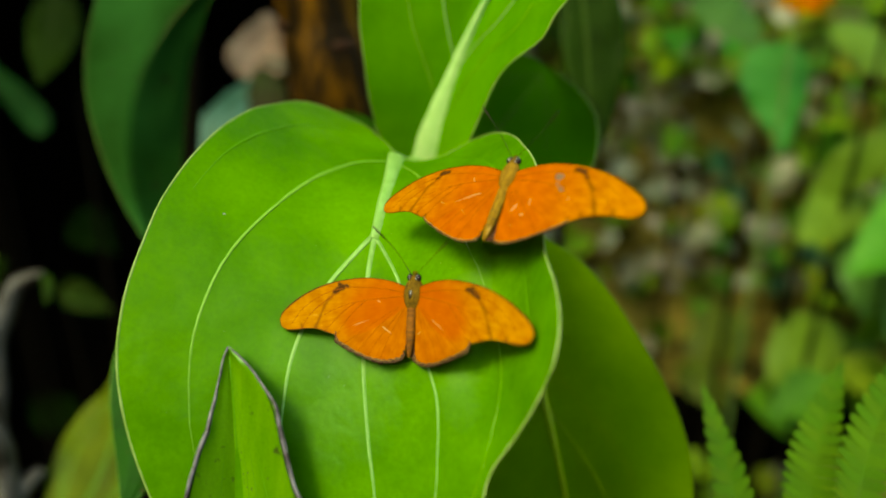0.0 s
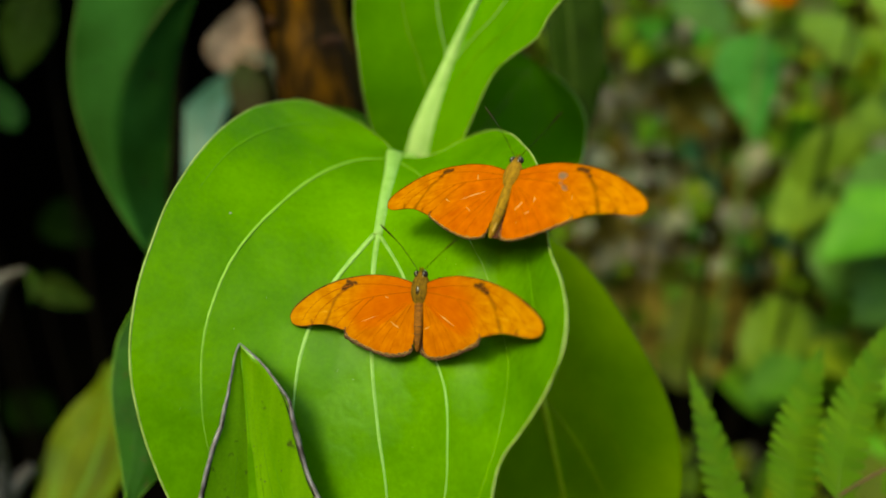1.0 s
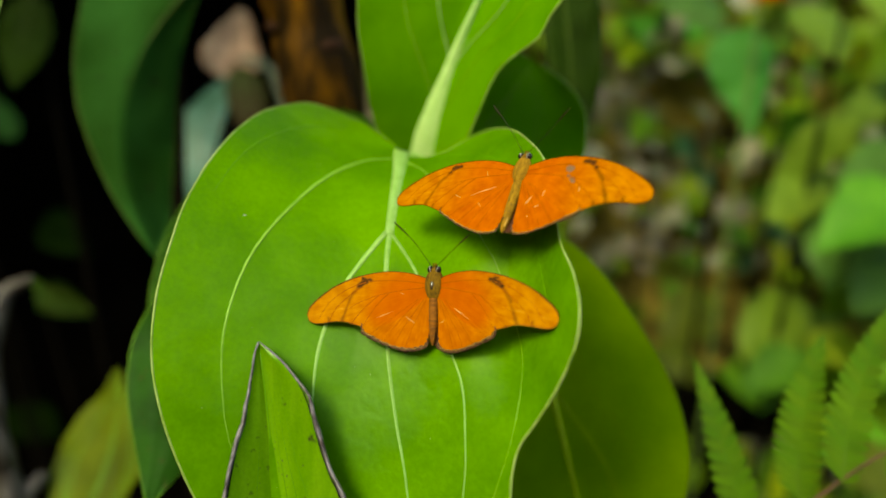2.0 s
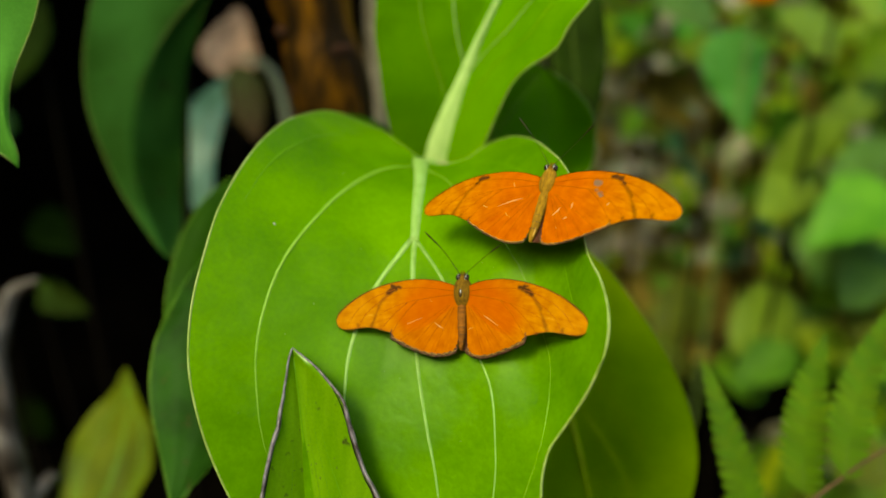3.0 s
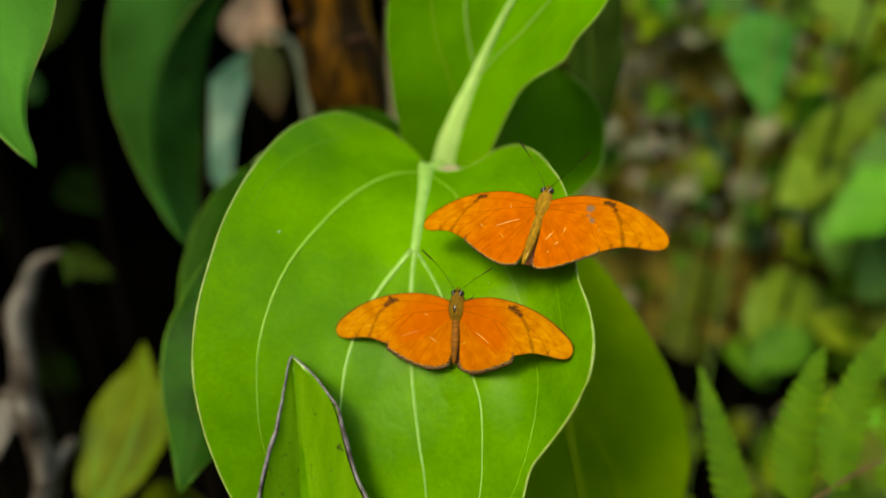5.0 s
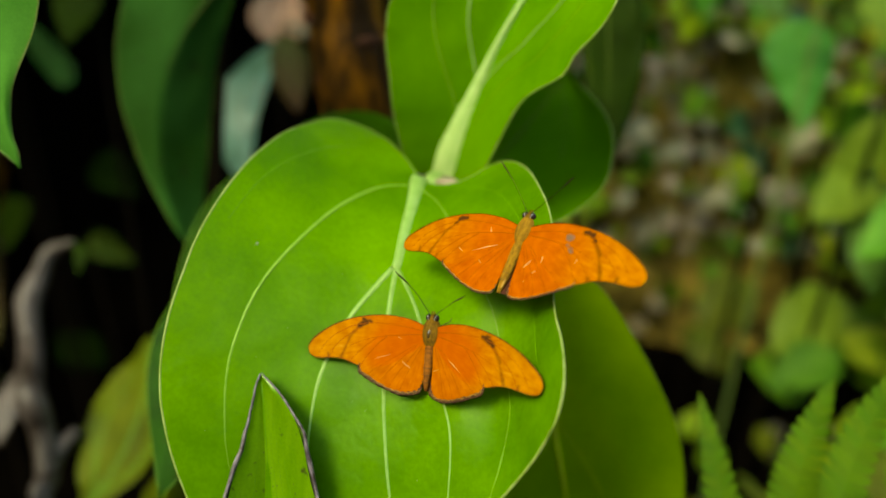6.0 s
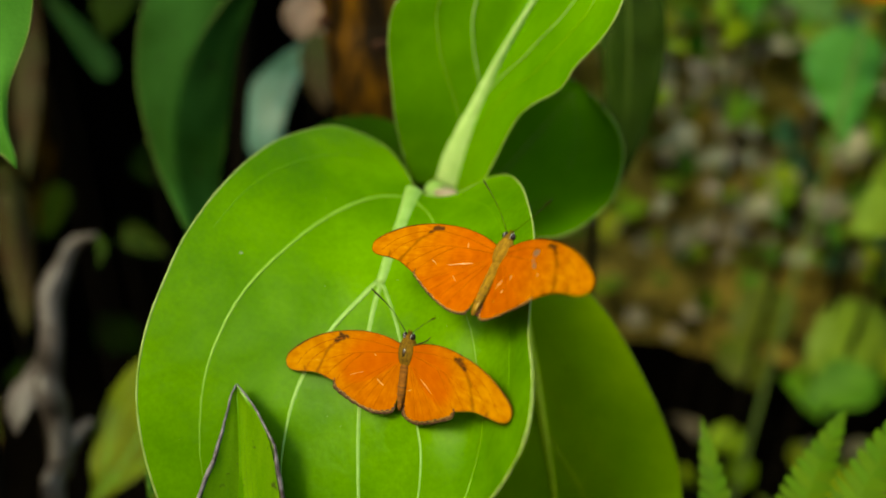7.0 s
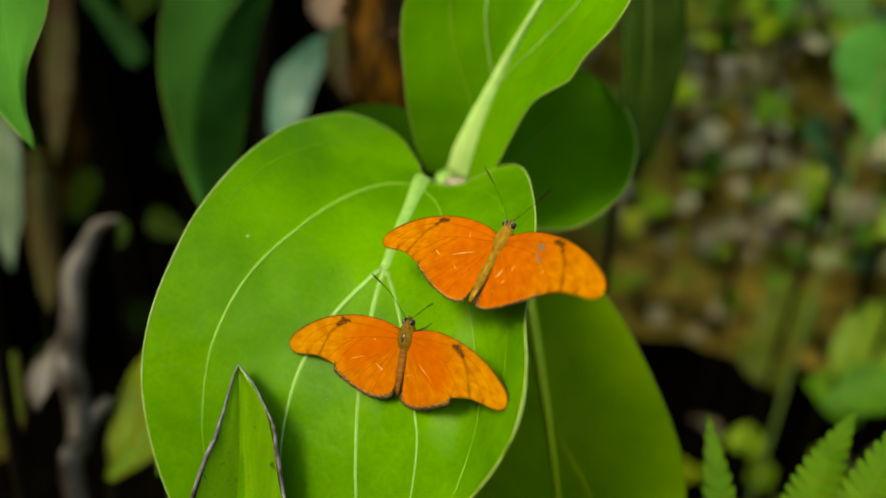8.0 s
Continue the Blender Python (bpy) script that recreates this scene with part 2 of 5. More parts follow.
LEAF_FRESH = leaf_material("fresh_leaf", (0.090, 0.28, 0.040), (0.060, 0.21, 0.025), rough=0.45, gloss=0.15, thin=0.35)
BUSH_BLUE = leaf_material("bush_blue", (0.033, 0.11, 0.0495), (0.0165, 0.0605, 0.0275), rough=0.5, gloss=0.14, thin=0.25, islands=0.6)
LITTER = leaf_material("leaf_litter", (0.30, 0.265, 0.195), (0.14, 0.12, 0.07), rough=0.75, gloss=0.08, thin=0.1, islands=0.7, through_col=(1, 0.9, 0.8))
VEIN = plain_material("pale_vein", (0.20, 0.32, 0.085), (0.15, 0.265, 0.05), scale=300, rough=0.5, bump=0.2, depth=0.0003)
VEIN_LIGHT = plain_material("light_vein", (0.34, 0.47, 0.16), (0.26, 0.39, 0.11), scale=160, rough=0.5, bump=0.3, depth=0.0004)
VEIN_MID = plain_material("soft_vein", (0.154, 0.275, 0.033), (0.1155, 0.231, 0.0193), scale=300, rough=0.5, bump=0.2, depth=0.0003)
VEIN_DULL = plain_material("dull_vein", (0.11, 0.231, 0.0165), (0.0825, 0.187, 0.011), scale=300, rough=0.5, bump=0.2, depth=0.0003)
VEIN_YELLOW = plain_material("yellow_vein", (0.28, 0.33, 0.012), (0.21, 0.26, 0.008), scale=300, rough=0.5, bump=0.2, depth=0.0003)
VEIN_DARK = plain_material("olive_vein", (0.0715, 0.11, 0.011), (0.0495, 0.0825, 0.0083), scale=300, rough=0.5, bump=0.2, depth=0.0003)
RIM = plain_material("pale_rim", (0.231, 0.286, 0.088), (0.132, 0.198, 0.0275), scale=200, rough=0.5, bump=0.2, depth=0.0003)
RIM_DRY = plain_material("withered_rim", (0.15, 0.125, 0.140), (0.022, 0.012, 0.012), scale=210, rough=0.35, gloss=0.4, bump=0.8, depth=0.0008)
STALK_DARK = plain_material("dark_stalk", (0.006, 0.0042, 0.0024), (0.0028, 0.002, 0.0013), scale=120, rough=0.8, gloss=0.02)
BARK = plain_material("brown_bark", (0.175, 0.070, 0.004), (0.008, 0.004, 0.001), scale=24, rough=0.6, gloss=0.04, bump=0.7, depth=0.003, stretch=(1.6, 1.6, 0.35), low=0.45, high=0.72)
STEM = plain_material("green_stem", (0.132, 0.198, 0.0495), (0.0825, 0.132, 0.0275), scale=120, rough=0.5)
STEM_PALE = plain_material("pale_stem", (0.27, 0.22, 0.15), (0.13, 0.10, 0.06), scale=60, rough=0.6)
STEM_SPECK = plain_material("brown_speck", (0.050, 0.032, 0.008), (0.025, 0.016, 0.005), scale=400, rough=0.7)
STEM_TWIG = plain_material("grey_twig_bark", (0.11, 0.12, 0.08), (0.05, 0.06, 0.035), scale=60, rough=0.6)
STEM_GREY = plain_material("grey_husk", (0.072, 0.058, 0.053), (0.015, 0.010, 0.007), scale=24, rough=0.48, gloss=0.3, bump=0.6, depth=0.003)
STEM_BROWN = plain_material("brown_stalk", (0.088, 0.044, 0.0193), (0.0495, 0.0248, 0.011), scale=120, rough=0.6)
# Soil taken near black: the deep shade over it is in this colour.
SHADE_SOIL = plain_material("soil_with_shade", (0.0022, 0.0016, 0.0010), (0.0007, 0.0005, 0.0004), scale=9, rough=0.95, gloss=0.0, bump=0.8, depth=0.02)
MOSS = plain_material("mossy_bank", (0.37, 0.26, 0.05), (0.016, 0.014, 0.003), scale=11, rough=0.95, gloss=0.06, bump=0.9, depth=0.02, low=0.38, high=0.66)
SEPIA, UMBER, ASH, RUST = (0.04, 0.016, 0.005), (0.10, 0.030, 0.003), (0.13, 0.115, 0.08), (0.45, 0.070, 0.001)
CELL_SPOT = [((23.4, -4.6), (26.4, -4.3), 0.2), ((24.8, -4.9), (27.6, -6.6), 0.5)]
BAND = [((27.8, -6.8), (29.2, -8.8), 0.1), ((29.2, -8.8), (31.0, -11.6), 0.3), ((31.0, -11.6), (31.6, -14.0), 0.0), ((31.8, -14.4), (32.8, -17.2), 0.05), ((32.8, -17.2), (33.5, -20.4), 0.25)]
TICKS = [((38.9, -18.8), (38.6, -21.0), 0.12), ((29.8, -20.4), (29.6, -21.6), 0.0)]
SMALL_SPOT = [((24.2, -4.2), (27.0, -4.8), 0.5), ((26.6, -5.4), (28.2, -6.8), 0.1)]
ROOT_FLUSH = [((5.0, -8.0), (15.0, -12.0), 4.0), ((8.0, -10.0), (18.0, -15.0), 2.5)]
PATCHES = [((18.8, -6.4), (19.4, -6.8), 0.75), ((20.4, -10.6), (21.0, -11.6), 0.2), ((18.9, -9.4), (19.4, -9.7), 0.0)]
WING = wing_material("orange_wing", (0.48, 0.120, 0.002), (0.48, 0.178, 0.007), [(RUST, 0.55, 6.0, ROOT_FLUSH), (UMBER, 0.55, 0.9, BAND + TICKS), (SEPIA, 0.92, 1.0, CELL_SPOT)])
WING_HIND = wing_material("orange_hindwing", (0.47, 0.122, 0.003), (0.46, 0.160, 0.004))
WING_RED = wing_material("deep_orange_wing", (0.47, 0.098, 0.0004), (0.47, 0.152, 0.0008), [(UMBER, 0.55, 0.9, BAND + TICKS), (SEPIA, 0.9, 0.9, SMALL_SPOT)])
WING_WORN = wing_material("worn_orange_wing", (0.47, 0.098, 0.0004), (0.47, 0.152, 0.0008), [(UMBER, 0.65, 0.9, BAND + TICKS), (SEPIA, 0.9, 0.9, SMALL_SPOT), (ASH, 0.8, 1.0, PATCHES)])
WING_HIND_RED = wing_material("deep_orange_hindwing", (0.47, 0.098, 0.0004), (0.47, 0.122, 0.0006))
WING_DARK = plain_material("wing_dark", (0.0303, 0.0121, 0.0055), (0.0165, 0.0066, 0.0033), scale=900, rough=0.6, bump=0.1, gloss=0.06)
WING_VEIN = plain_material("wing_vein", (0.28, 0.062, 0.0022), (0.20, 0.044, 0.0017), scale=900, rough=0.55, bump=0.1, gloss=0.06)
WING_EDGE = plain_material("wing_edge", (0.095, 0.048, 0.022), (0.025, 0.011, 0.005), scale=700, rough=0.6, bump=0.2, gloss=0.06)
WING_RIM = plain_material("wing_rim", (0.13, 0.038, 0.005), (0.04, 0.013, 0.0033), scale=500, rough=0.6, bump=0.1, gloss=0.06)
WING_SCALES = plain_material("pale_scale_row", (0.32, 0.18, 0.035), (0.20, 0.10, 0.02), scale=900, rough=0.6, bump=0.1)
WING_PALE = plain_material("worn_scales_and_glints", (0.52, 0.33, 0.14), (0.45, 0.20, 0.04), scale=900, rough=0.4, gloss=0.28, bump=0.1)
FUR = plain_material("golden_fur", (0.155, 0.080, 0.007), (0.062, 0.031, 0.004), scale=1400, rough=0.85, bump=0.9, depth=0.0004, stretch=(1, 0.35, 1), gloss=0.06)
FUR_GOLD = plain_material("bright_golden_fur", (0.26, 0.135, 0.012), (0.12, 0.056, 0.006), scale=1100, rough=0.85, bump=0.9, depth=0.0004, stretch=(1, 0.35, 1), gloss=0.06)
BELLY = plain_material("brown_abdomen", (0.20, 0.068, 0.009), (0.09, 0.032, 0.006), scale=800, rough=0.7, bump=0.6, depth=0.0003, stretch=(0.4, 1.4, 0.4), gloss=0.06)
EYE = plain_material("dark_eye", (0.0275, 0.0165, 0.0138), (0.011, 0.0066, 0.0055), scale=500, rough=0.25, gloss=0.22, bump=0.0)
EYE_RING = plain_material("eye_ring", (0.341, 0.319, 0.286), (0.275, 0.253, 0.22), scale=900, rough=0.5, bump=0.1)
SHELL = plain_material("thorax_shield", (0.05, 0.028, 0.008), (0.02, 0.012, 0.006), scale=600, rough=0.2, gloss=0.4, bump=0.1)
CREAM = plain_material("cream_stripe", (0.46, 0.27, 0.07), (0.36, 0.17, 0.02), scale=700, rough=0.6, bump=0.3, depth=0.0003)
FOLD_SHADE = plain_material("wing_fold_with_shade", (0.055, 0.014, 0.003), (0.03, 0.008, 0.002), scale=500, rough=0.8, bump=0.2)
# Darker green that paints a groove's shade onto raised vein tubes.
VEIN_GROOVE_TONE = plain_material("groove_toned_vein", (0.070, 0.188, 0.0018), (0.058, 0.160, 0.0014), scale=300, rough=0.5, bump=0.2, depth=0.0003)
VEIN_FAINT = plain_material("faint_vein", (0.095, 0.235, 0.004), (0.075, 0.20, 0.003), scale=300, rough=0.5, bump=0.2, depth=0.0003)
FEELER = plain_material("feeler", (0.0375, 0.0232, 0.0066), (0.0077, 0.0055, 0.0028), scale=900, rough=0.5, bump=0.1)


# ---- helpers for building ----
def top_pose(ob):
    while ob.parent:
        ob = ob.parent
    return ob.matrix_basis


def thing(name, place, label, category, group=""):
    ob = new(name)
    ob.empty_display_size = 0.02
    ob.matrix_basis = Matrix.Translation(place)
    return tagged(ob, label, category, group)


def part(name, bm, material, parent, label="", world=True, smooth=True):
    """One mesh object under a thing or a part; its points are given in the world, unless world is off."""
    if world:
        bm.transform(top_pose(parent).inverted())
    mesh = bpy.data.meshes.new(name)
    bm.to_mesh(mesh)
    bm.free()
    mesh.materials.append(material)
    for face in mesh.polygons:
        face.use_smooth = smooth
    ob = new(name, mesh)
    ob.parent = parent
    return tagged(ob, label)


def alone(name, bm, material, label, category="", kind="", group=""):
    mesh = bpy.data.meshes.new(name)
    bm.to_mesh(mesh)
    bm.free()
    mesh.materials.append(material)
    for face in mesh.polygons:
        face.use_smooth = True
    return tagged(new(name, mesh), label, category, group, kind)


def thicken(ob, metres, offset=-1.0):
    uses = collections.Counter(key for face in ob.data.polygons for key in face.edge_keys)
    for edge in ob.data.edges:
        if uses[edge.key] == 1:
            edge.use_edge_sharp = True
    mod = ob.modifiers.new("thickness", "SOLIDIFY")
    mod.thickness, mod.offset = metres, offset
    return ob


def spline(points, count):
    """A smooth curve through the points (Catmull-Rom), at even steps of its parameter."""
    pts = [Vector(p) for p in points]
    pts = [2 * pts[0] - pts[1], *pts, 2 * pts[-1] - pts[-2]]
    out = []
    for i in range(count):
        f = i / (count - 1) * (len(pts) - 3)
        k = min(int(f), len(pts) - 4)
        t = f - k
        a, b, c, d = pts[k : k + 4]
        out.append(0.5 * ((2 * b) + (c - a) * t + (2 * a - 5 * b + 4 * c - d) * t * t + (3 * b - a - 3 * c + d) * t ** 3))
    return out


def grid(rows, closed=False):
    """A sheet from rows of points."""
    bm = bmesh.new()
    verts = [[bm.verts.new(p) for p in row] for row in rows]
    for a, b in itertools.pairwise(verts):
        for i in range(len(a) - (0 if closed else 1)):
            j = (i + 1) % len(a)
            bm.faces.new((a[i], a[j], b[j], b[i]))
    bmesh.ops.remove_doubles(bm, verts=bm.verts, dist=1e-7)
    return bm


def tube(points, radii, sides=8, flat=1.0, caps=True):
    """A round rod along the points, its radius running through radii."""
    bm = bmesh.new()
    n = len(points)
    rings = []
    side = Vector((0.3, 0.2, 1)).normalized()
    for i, p in enumerate(points):
        p = Vector(p)
        ahead = (Vector(points[min(i + 1, n - 1)]) - Vector(points[max(i - 1, 0)])).normalized()
        across = side.cross(ahead)
        if across.length < 1e-3:
            across = Vector((1, 0, 0)).cross(ahead)
        across.normalize()
        up = ahead.cross(across)
        f = i / (n - 1) * (len(radii) - 1)
        k = min(int(f), len(radii) - 2)
        r = radii[k] + (radii[k + 1] - radii[k]) * (f - k)
        rings.append([bm.verts.new(p + r * (math.cos(a) * across + flat * math.sin(a) * up)) for a in (2 * math.pi * j / sides for j in range(sides))])
    for a, b in itertools.pairwise(rings):
        for i in range(sides):
            bm.faces.new((a[i], a[(i + 1) % sides], b[(i + 1) % sides], b[i]))
    if caps:
        bm.faces.new(rings[0][::-1])
        bm.faces.new(rings[-1])
    return bm


def ball(centre, size, turn=None, rings=10, sides=14):
    bm = bmesh.new()
    bmesh.ops.create_uvsphere(bm, u_segments=sides, v_segments=rings, radius=1.0)
    m = Matrix.Translation(centre) @ (turn or Matrix()) @ Matrix.Diagonal((*size, 1))
    bm.transform(m)
    return bm


def ripple(x, y, z, size, seed=0.0):
    return noise.noise(Vector((x * size + seed, y * size, z * size)))


class Blade:
    """A leaf blade: a bowed midrib from base to tip and two halves that lean along left and right; widths and shape along its length."""

    def __init__(self, base, tip, left, right, wl, wr, bow=(0, 0, 0), shape=((0, 0.0), (0.06, 0.45), (0.2, 0.86), (0.4, 1.0), (0.65, 0.82), (0.85, 0.42), (1, 0.0)), cup=0.0, wave=0.0, back=0.0, seed=0.0, shape_right=None, curl=0.0, lean=0.0, trough=0.0):
        self.base, self.tip, self.bow = Vector(base), Vector(tip), Vector(bow)
        self.axis = (self.tip - self.base).normalized()
        trim = lambda v: (Vector(v) - self.axis * Vector(v).dot(self.axis)).normalized()  # noqa: E731
        self.left, self.right, self.wl, self.wr = trim(left), trim(right), wl, wr
        self.shape = spline([(a, b, 0) for a, b in shape], 60)
        self.shape_right = spline([(a, b, 0) for a, b in shape_right or shape], 60)
        self.normal = self.right.cross(self.axis) - self.left.cross(self.axis)
        self.normal.normalize()
        self.cup, self.wave, self.back, self.seed, self.curl, self.lean, self.trough = cup, wave, back, seed, curl, lean, trough

    def mid(self, s):
        return self.base.lerp(self.tip, s) + self.bow * (4 * s * (1 - s))

    def width(self, s, right=False):
        for a, b in itertools.pairwise(self.shape_right if right else self.shape):
            if a.x <= s <= b.x + 1e-9:
                return max(0.0, a.y + (b.y - a.y) * (s - a.x) / max(1e-9, b.x - a.x))
        return 0.0

    def at(self, s, x):
        """x from -1 (left edge) to 1 (right edge)."""
        side, w = (self.left, self.wl) if x < 0 else (self.right, self.wr)
        h, a = self.width(s, x > 0) * w, abs(x)
        p = self.mid(s) + side * (h * a) + self.normal * (self.cup * h * a * a) - self.axis * (self.back * h * a * a)
        p -= self.normal * (self.trough * h * a * (1 - a))
        if self.lean and x < 0:
            p -= self.axis * (self.lean * h * a)
        if self.curl and x > 0:
            p += self.normal * (self.curl * h * a ** 5)
        if self.wave:
            p += self.normal * (self.wave * a * ripple(s * 5, x * 1.5, 0, 1.3, self.seed))
        return p

    def mesh(self, n=36, k=7):
        return grid([[self.at(i / n, (j - k) / k) for j in range(2 * k + 1)] for i in range(n + 1)])

    def rib(self, s0, s1, x0, x1, count=16, lift=0.0004, power=1.0):
        """Points along the blade from (s0, x0) to (s1, x1), lifted a little."""
        return [self.at(s0 + (s1 - s0) * f, x0 + (x1 - x0) * f ** power) + self.normal * lift for f in (i / (count - 1) for i in range(count))]


def leaf_part(parent, blade, material, label="", vein=None, margin=None, side_veins=((0.05, 0.62, 0.55), (0.12, 0.8, 0.3)), rib=0.0013, thick=0.0005, name="leaf"):
    ob = part(name, blade.mesh(), material, parent, label)
    thicken(ob, thick, 0.0)
    if vein:
        part("midrib", tube(blade.rib(0.0, 0.97, 0, 0, 24), [rib, rib * 0.8, rib * 0.3], 6, 0.6), vein, ob)
        for start, x, fade in side_veins:
            for sign in (-1, 1):
                path = [blade.at(start + (0.93 - start) * f, sign * x * math.sin(math.pi * min(1, 0.08 + f * 0.92)) ** 0.7) + blade.normal * 0.0003 for f in (i / 17 for i in range(18))]
                path[0] = blade.at(start, 0) + blade.normal * 0.0003
                part("vein", tube(path, [rib * 0.5, rib * 0.4, rib * 0.2], 5, 0.6), vein, ob)
    if margin:
        for sign in (-1, 1):
            part("margin", tube([blade.at(0.01 + 0.98 * i / 40, sign) for i in range(41)], [0.0003, 0.0004, 0.0003], 5), margin, ob)
    return ob


# ---- ground and the mossy bank behind ----
def bank_depth(x, f):
    """How far back the bank lies at x, a share f of the way up its slope."""
    return 1.55 + 0.55 * f + 0.10 * ripple(x, f * 2, 0, 2.0, 3) + 0.05 * ripple(x, f * 2, 0, 6.0, 7)


def make_ground():
    rows = []
    for i in range(61):
        y = -40 + 80 * (i / 60)
        rows.append([(-40 + 80 * j / 60, y, 0.03 * ripple(-40 + 80 * j / 60, y, 0, 0.9)) for j in range(61)])
    alone("ground", grid(rows), SHADE_SOIL, "bare garden soil under the plants, near black with shade in its colour", "ground", "structure")
    # Left bank and bank foot get the near-black tone in place of shade.
    for name, x0, x1, f0, f1, material, label in (("backdrop_right", -0.1, 5.0, 0.13, 1.0, MOSS, "steep mossy earth bank behind the plants"), ("backdrop_low", -0.1, 5.0, 0.0, 0.13, SHADE_SOIL, "bare foot of the earth bank, near black with shade in its colour"), ("backdrop_left", -5.0, -0.1, 0.0, 1.0, SHADE_SOIL, "left earth bank, near black with deep shade in its colour")):
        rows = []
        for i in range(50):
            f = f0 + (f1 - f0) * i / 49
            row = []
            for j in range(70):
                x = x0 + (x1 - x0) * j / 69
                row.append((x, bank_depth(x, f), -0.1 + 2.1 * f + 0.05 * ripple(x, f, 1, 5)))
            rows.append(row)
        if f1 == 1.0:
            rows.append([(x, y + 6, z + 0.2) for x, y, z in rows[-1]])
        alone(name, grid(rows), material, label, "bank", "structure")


make_ground()


# ---- the large leaf: its own curved sheet ----
SHEET = (Vector((-0.0105, 0.289, 0.985)), Vector((0.9998, 0.0173, 0.01)), Vector((0.02, -0.8658, -0.4999)), Vector((0, -0.5, 0.866)))
LOBES_LEFT = [(0.4, -5.8), (-0.1, -6.8), (-0.65, -7.75), (-1.6, -9.0), (-2.8, -9.5), (-3.95, -9.0), (-4.95, -7.2), (-5.8, -4.9), (-6.5, -2.4), (-7.1, 0.1), (-7.5, 2.3), (-7.75, 4.1), (-7.78, 5.6), (-7.5, 7.0), (-7.0, 8.3), (-6.1, 9.8), (-4.4, 11.8), (-1.8, 13.9), (1.6, 15.8)]
LOBES_RIGHT = [(0.4, -5.8), (0.9, -5.4), (1.6, -5.25), (2.5, -5.5), (3.2, -6.3), (3.85, -6.72), (4.5, -6.3), (5.1, -4.9), (5.6, -2.7), (5.95, -0.5), (6.04, 1.62), (6.08, 3.46), (6.31, 4.94), (6.39, 6.13), (6.24, 7.12), (5.79, 7.93), (5.09, 8.63), (4.59, 9.12), (4.35, 9.81), (4.28, 10.6), (4.1, 11.8), (3.5, 13.4), (2.7, 14.8), (1.6, 15.8)]


def sheet_height(u, v):
    return 0.2519 + 0.043 * u + 0.009 * v + 0.0723 * u * u + 0.0307 * u * v - 0.0364 * v * v + 0.0001 * u * u * v + 0.00304 * u ** 3 - 1.4 * math.exp(-((u - 4.85) / 1.05) ** 2 - ((v - 5.0) / 2.6) ** 2)


def on_sheet(u, v, lift=0.0):
    """A point of the large leaf from centimetres across and along it."""
    o, eu, ev, n = SHEET
    w = sheet_height(u, v) + 0.10 * ripple(u, v, 0, 0.5, 2) + 0.008 * ripple(u, v, 0, 1.7, 5) + lift
    return o + 0.01 * (eu * u + ev * v + n * w)


